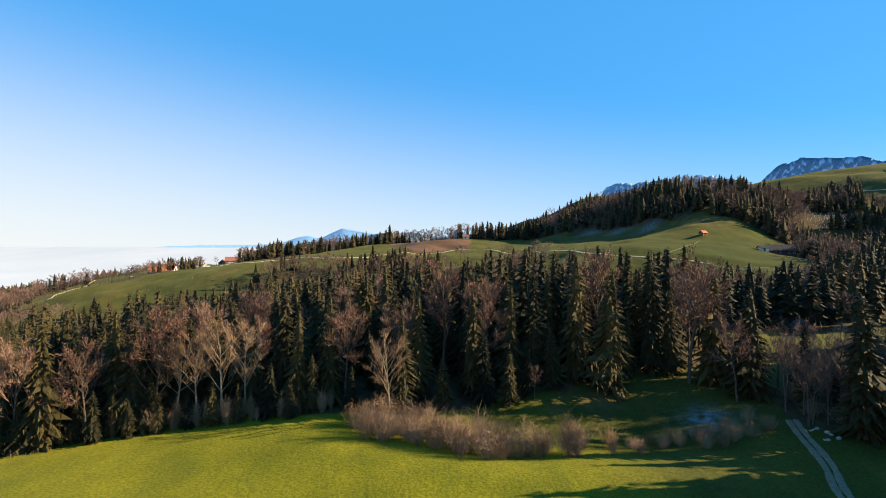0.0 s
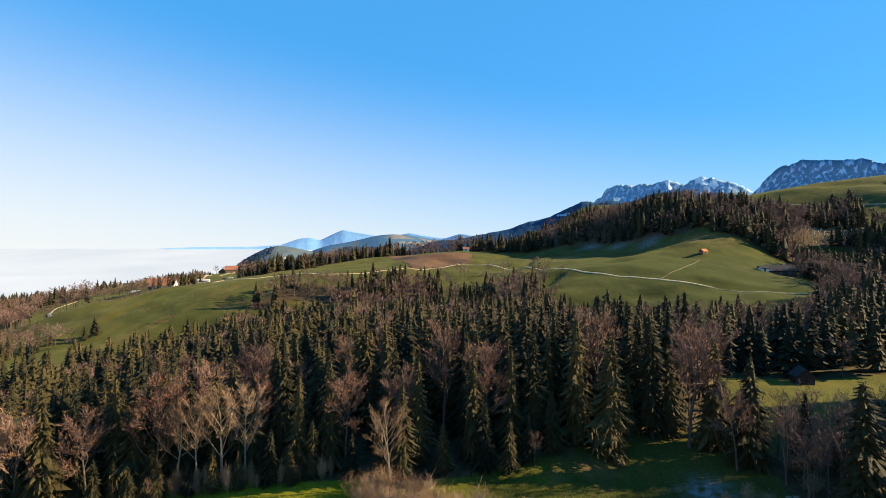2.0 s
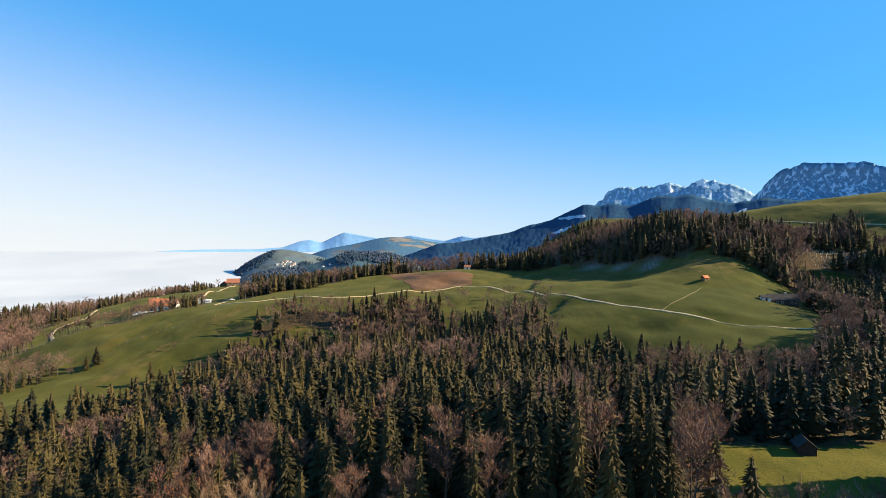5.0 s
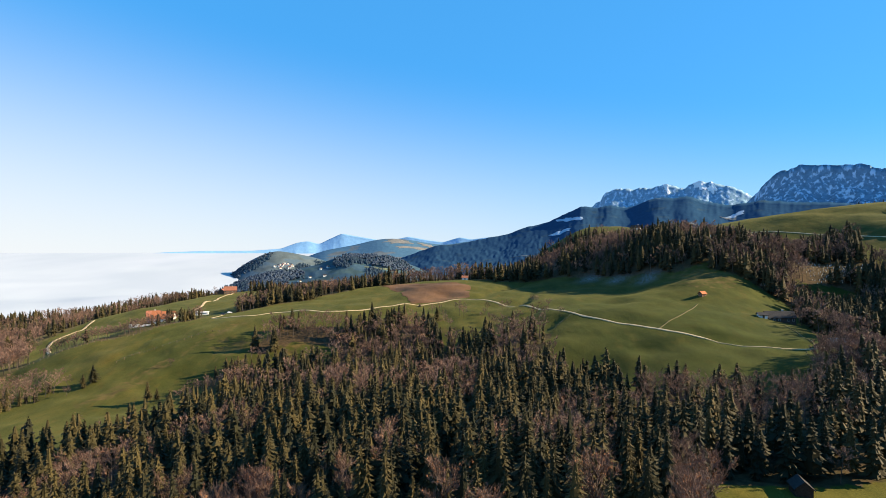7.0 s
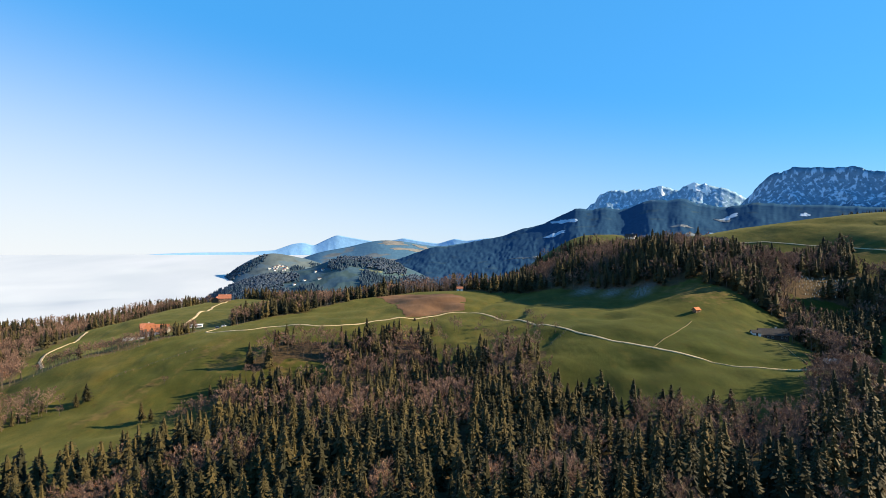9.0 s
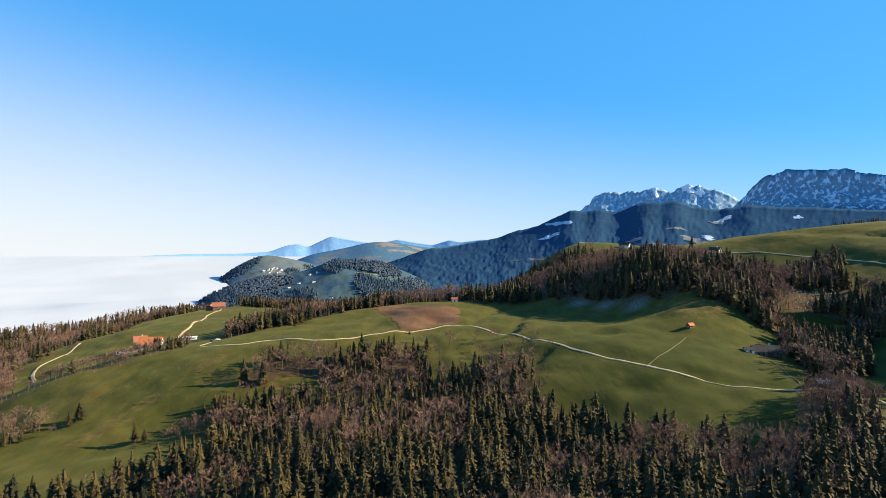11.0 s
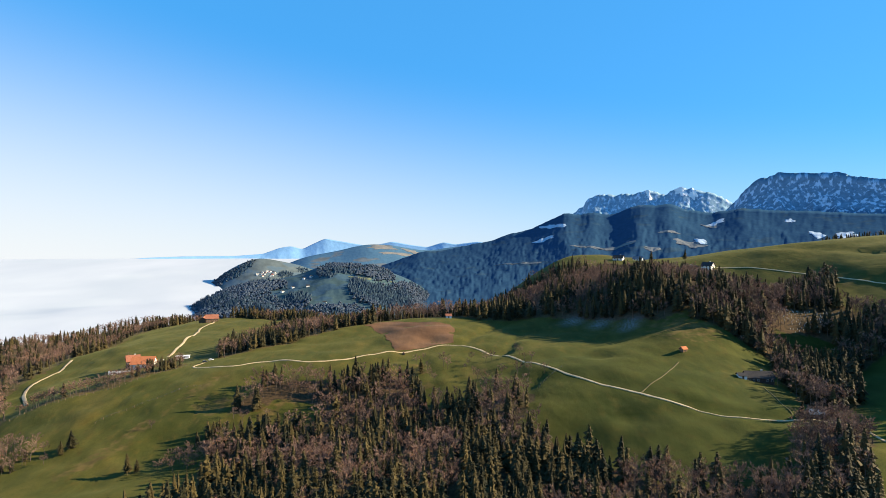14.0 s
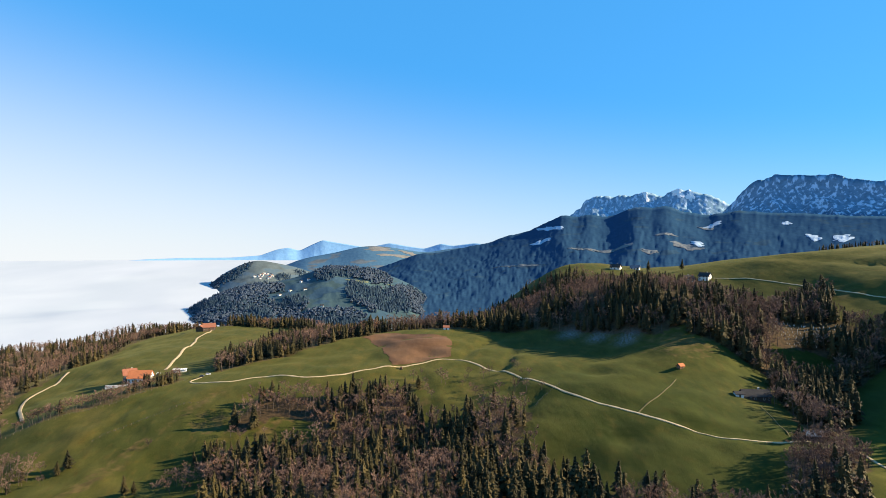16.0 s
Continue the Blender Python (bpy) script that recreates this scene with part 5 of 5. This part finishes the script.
house("farmhouse", 260, 802, -35, 13, 9, 3.0, 3.6, WHITE_WALL, DARK_TILE, "white house with dark roof on the hilltop", 2, 3)
house("farmhouse", 290, 812, -30, 12, 8, 3.0, 3.0, WHITE_WALL, BLUE_SHEET, "white farm building with grey sheet roof on the hilltop", 1, 3, False)
house("cabin", 24, 634, 0, 6, 5, 2.6, 1.8, WHITE_WALL, BROWN_TILE, "small pale cabin at the top of the ploughed field", 0, 1, False, 0.5, category="cabin")
house("field_barn", 98, 163.5, 76, 5.5, 4.5, 2.2, 1.9, DARK_WOOD, DARK_TILE, "dark weathered wooden hay barn in the small field", 0, 1, False, 0.4, category="barn")

# a low white terrace wall in front of the farm
bm = bmesh.new()
box(bm, -14, 12, -0.25, 0.25, -2.0, 1.6)
wall = part("terrace_wall", bm, WHITE_WALL, None)
wall.location, wall.rotation_euler = (-266, 538, ground_at(-266, 538)), (0, 0, radians(8))
tagged(wall, "low white terrace wall below the farm", "wall")


def far_spot(grid, az, fall):
    """A place on the front of a far hill: a bearing, and how far down its slope (0 crest, 1 foot)."""
    u, x, y, z = grid
    j = int(np.argmin(np.abs(u - az)))
    i = int(round((1 - fall) * 45))
    return float(x[i, j]), float(y[i, j]), float(z[i, j])


r_far = random.Random(5)
for k in range(26):
    hx, hy, hz = far_spot(village_grid, r_far.uniform(-15.7, -13.7), r_far.uniform(0.27, 0.38))
    L, W, H = r_far.uniform(8, 13), r_far.uniform(6, 9), r_far.uniform(3, 5.5)
    root = new("village_house")
    root.location, root.rotation_euler = (hx + r_far.uniform(-12, 12), hy, hz - 1), (0, 0, r_far.random() * 3)
    bm = bmesh.new()
    box(bm, -L / 2, L / 2, -W / 2, W / 2, -4, H)
    part("wall", bm, WHITE_WALL, root)
    bm = bmesh.new()
    a = [bm.verts.new(c) for c in ((-L / 2 - 0.6, -W / 2 - 0.6, H), (-L / 2 - 0.6, W / 2 + 0.6, H), (-L / 2 - 0.6, 0, H + W * 0.42))]
    b = [bm.verts.new((-v.co.x, v.co.y, v.co.z)) for v in a]
    bm.faces.new(a)
    bm.faces.new(b[::-1])
    for i in range(3):
        bm.faces.new((a[i], b[i], b[(i + 1) % 3], a[(i + 1) % 3]))
    part("roof", bm, r_far.choice((DARK_TILE, BROWN_TILE, STONE)), root)
    tagged(root, "small white house of the far village", "house", "houses of the far village")
for az, fall in ((-11.4, 0.13), (-11.1, 0.29), (-12.5, 0.24), (-13.4, 0.29), (-9.6, 0.53), (-10.8, 0.13)):
    hx, hy, hz = far_spot(knoll_grid, az, fall)
    house("far_farm", hx, hy, r_far.uniform(0, 90), 13, 9, 3.5, 3.5, WHITE_WALL, DARK_TILE, "white farm on the far knoll", 0, 1, False, door=False).location.z = hz


# ---- fences, cars and other small things ----
def fence(points, step, height, label):
    """A pasture fence: split posts and two wires."""
    root = new("pasture_fence")
    spots = along(points, step)
    root.location = (spots[0][0].x, spots[0][0].y, ground_at(spots[0][0].x, spots[0][0].y))
    tops = []
    me = None
    for p, d in spots:
        z = ground_at(p.x, p.y)
        if me is None:
            bm = bmesh.new()
            box(bm, -0.09, 0.09, -0.09, 0.09, -0.5, height)
            first = part("post", bm, STONY, root)
            me = first.data
            ob = first
        else:
            ob = new("post", me)
            ob.parent = root
        ob.location = (p.x - root.location.x, p.y - root.location.y, z - root.location.z)
        tops.append(ob.location.copy())
    for k, h in enumerate((0.55, 0.95)):
        bm = bmesh.new()
        for a, b in zip(tops, tops[1:]):
            vs = [bm.verts.new(c) for c in (a + Vector((0, 0, h * height)), b + Vector((0, 0, h * height)), b + Vector((0, 0, h * height + 0.03)), a + Vector((0, 0, h * height + 0.03)))]
            bm.faces.new(vs)
        part("wire", bm, BLUE_SHEET, root)
    tagged(root, label, "fence")


fence([(-302, 443), (-290, 452), (-271, 455), (-254, 466), (-239, 470), (-227, 483), (-214, 497), (-200, 516)], 4.5, 1.3, "wooden post fence along the row of trees")
fence([(97, 424), (88, 416), (80, 408), (74, 398)], 4.0, 1.3, "wooden post fence along the wood's edge")
fence([(-168, 452), (-180, 450), (-196, 440), (-212, 428), (-228, 412)], 5.0, 1.2, "wooden post fence across the pasture")
fence([(-78, 108), (-86, 107), (-96, 106)], 2.6, 1.3, "wooden post fence at the meadow's edge")


def car(x, y, turn, paint, label):
    """A parked estate car: body, cabin glass, four wheels, lamps."""
    root = new("parked_car")
    root.location, root.rotation_euler = (x, y, ground_at(x, y) + 0.4), (0, 0, radians(turn))
    bm = bmesh.new()
    box(bm, -2.1, 2.1, -0.85, 0.85, 0.3, 0.85)
    bmesh.ops.bevel(bm, geom=bm.edges[:], offset=0.12, segments=2, affect="EDGES")
    part("body", bm, paint, root)
    bm = bmesh.new()
    v = box(bm, -1.7, 0.9, -0.78, 0.78, 0.83, 1.42)
    for q in v[4:]:
        q.co.x *= 0.8
        q.co.y *= 0.85
    part("cabin_glass", bm, GLASS, root)
    bm = bmesh.new()
    box(bm, -1.34, 0.7, -0.64, 0.64, 1.40, 1.47)
    part("roof", bm, paint, root)
    for wx in (-1.3, 1.3):
        for wy in (-0.82, 0.82):
            bm = bmesh.new()
            bmesh.ops.create_cone(bm, cap_ends=True, segments=14, radius1=0.32, radius2=0.32, depth=0.22, matrix=Matrix.Translation((wx, wy, 0.32)) @ Matrix.Rotation(math.pi / 2, 4, "X"))
            tyre = part("wheel", bm, DARK_TILE, root)
            bm = bmesh.new()
            bmesh.ops.create_cone(bm, cap_ends=True, segments=10, radius1=0.18, radius2=0.18, depth=0.24, matrix=Matrix.Translation((wx, wy, 0.32)) @ Matrix.Rotation(math.pi / 2, 4, "X"))
            part("rim", bm, CONCRETE, tyre)
    for wy in (-0.6, 0.6):
        bm = bmesh.new()
        box(bm, 2.06, 2.12, wy - 0.15, wy + 0.15, 0.6, 0.75)
        part("headlight", bm, CONCRETE, root)
    tagged(root, label, "car")


WHITE_PAINT = plain("white_car_paint", (0.74, 0.74, 0.73), (0.80, 0.80, 0.79), 2.0, 0.3, 0.0)
DARK_PAINT = plain("dark_car_paint", (0.03, 0.035, 0.045), (0.05, 0.055, 0.065), 2.0, 0.3, 0.0)
car(-186, 524, 25, WHITE_PAINT, "white car parked beside the farm track")
car(-190, 520, 10, DARK_PAINT, "dark car parked beside the farm track")
car(-244, 560, 20, WHITE_PAINT, "white car parked in the farmyard")
car(-280, 540, 12, WHITE_PAINT, "white car parked below the farmhouse")

# young trees in pale guards, in rows on the steep bank of the gully
def tree_guard():
    root = new("young_tree")
    bm = bmesh.new()
    bmesh.ops.create_cone(bm, cap_ends=True, segments=6, radius1=0.17, radius2=0.15, depth=1.3, matrix=Matrix.Translation((0, 0, 0.55)))
    part("guard", bm, CONCRETE, root, "pale tree guard")
    g = Geo()
    for k in range(12):
        w = k * 2.4
        g.tri((-0.02, 0, 0.9), (0.02, 0, 0.9), (0.35 * math.cos(w), 0.35 * math.sin(w), 1.5 + 0.08 * k), 0)
    ob = new("twigs", g.mesh("twigs", [TWIGS]))
    ob.parent = root
    return tagged(root, "young leafless tree in a pale guard", "tree", "young trees in rows")


first = tree_guard()
spots = [p for p in scatter(PLANTATION, 3.6, 61)]
for k, (x, y) in enumerate(spots):
    m = pose(x, y, ground_at(x, y), 0, 0, k * 50 % 360)
    if k == 0:
        first.matrix_basis = m
    else:
        copy_thing(first, m)

# stones beside the meadow track
for k in range(9):
    bm = bmesh.new()
    bmesh.ops.create_icosphere(bm, subdivisions=2, radius=1)
    for v in bm.verts:
        v.co *= 1 + 0.25 * noise.noise(v.co * 1.3 + Vector((k, 0, 0)))
    s = rng.uniform(0.18, 0.42)
    bx, by = 61.5 + rng.uniform(-1.2, 1.6), 97 + rng.uniform(-2.5, 2.5)
    rock = part("boulder", bm, STONE, None)
    rock.location, rock.scale, rock.rotation_euler = (bx, by, ground_at(bx, by) + s * 0.3), (s * 1.3, s, s * 0.8), (0, 0, k)
    tagged(rock, "pale grey boulder beside the meadow track", "rock", "boulders beside the track")

# a heap of pale brushwood under the wood's edge and a woodpile by the barn
bm = bmesh.new()
for k in range(5):
    for j in range(5 - k):
        bmesh.ops.create_cone(bm, cap_ends=True, segments=8, radius1=0.28, radius2=0.26, depth=3.0, matrix=Matrix.Translation((j * 0.56 + k * 0.28, 0, 0.28 + k * 0.48)) @ Matrix.Rotation(math.pi / 2, 4, "X"))
pile = part("log_pile", bm, WOOD_WALL, None)
pile.location = (-20, 512 - 6, ground_at(-20, 506))
tagged(pile, "pile of brown logs beside the track", "log pile")
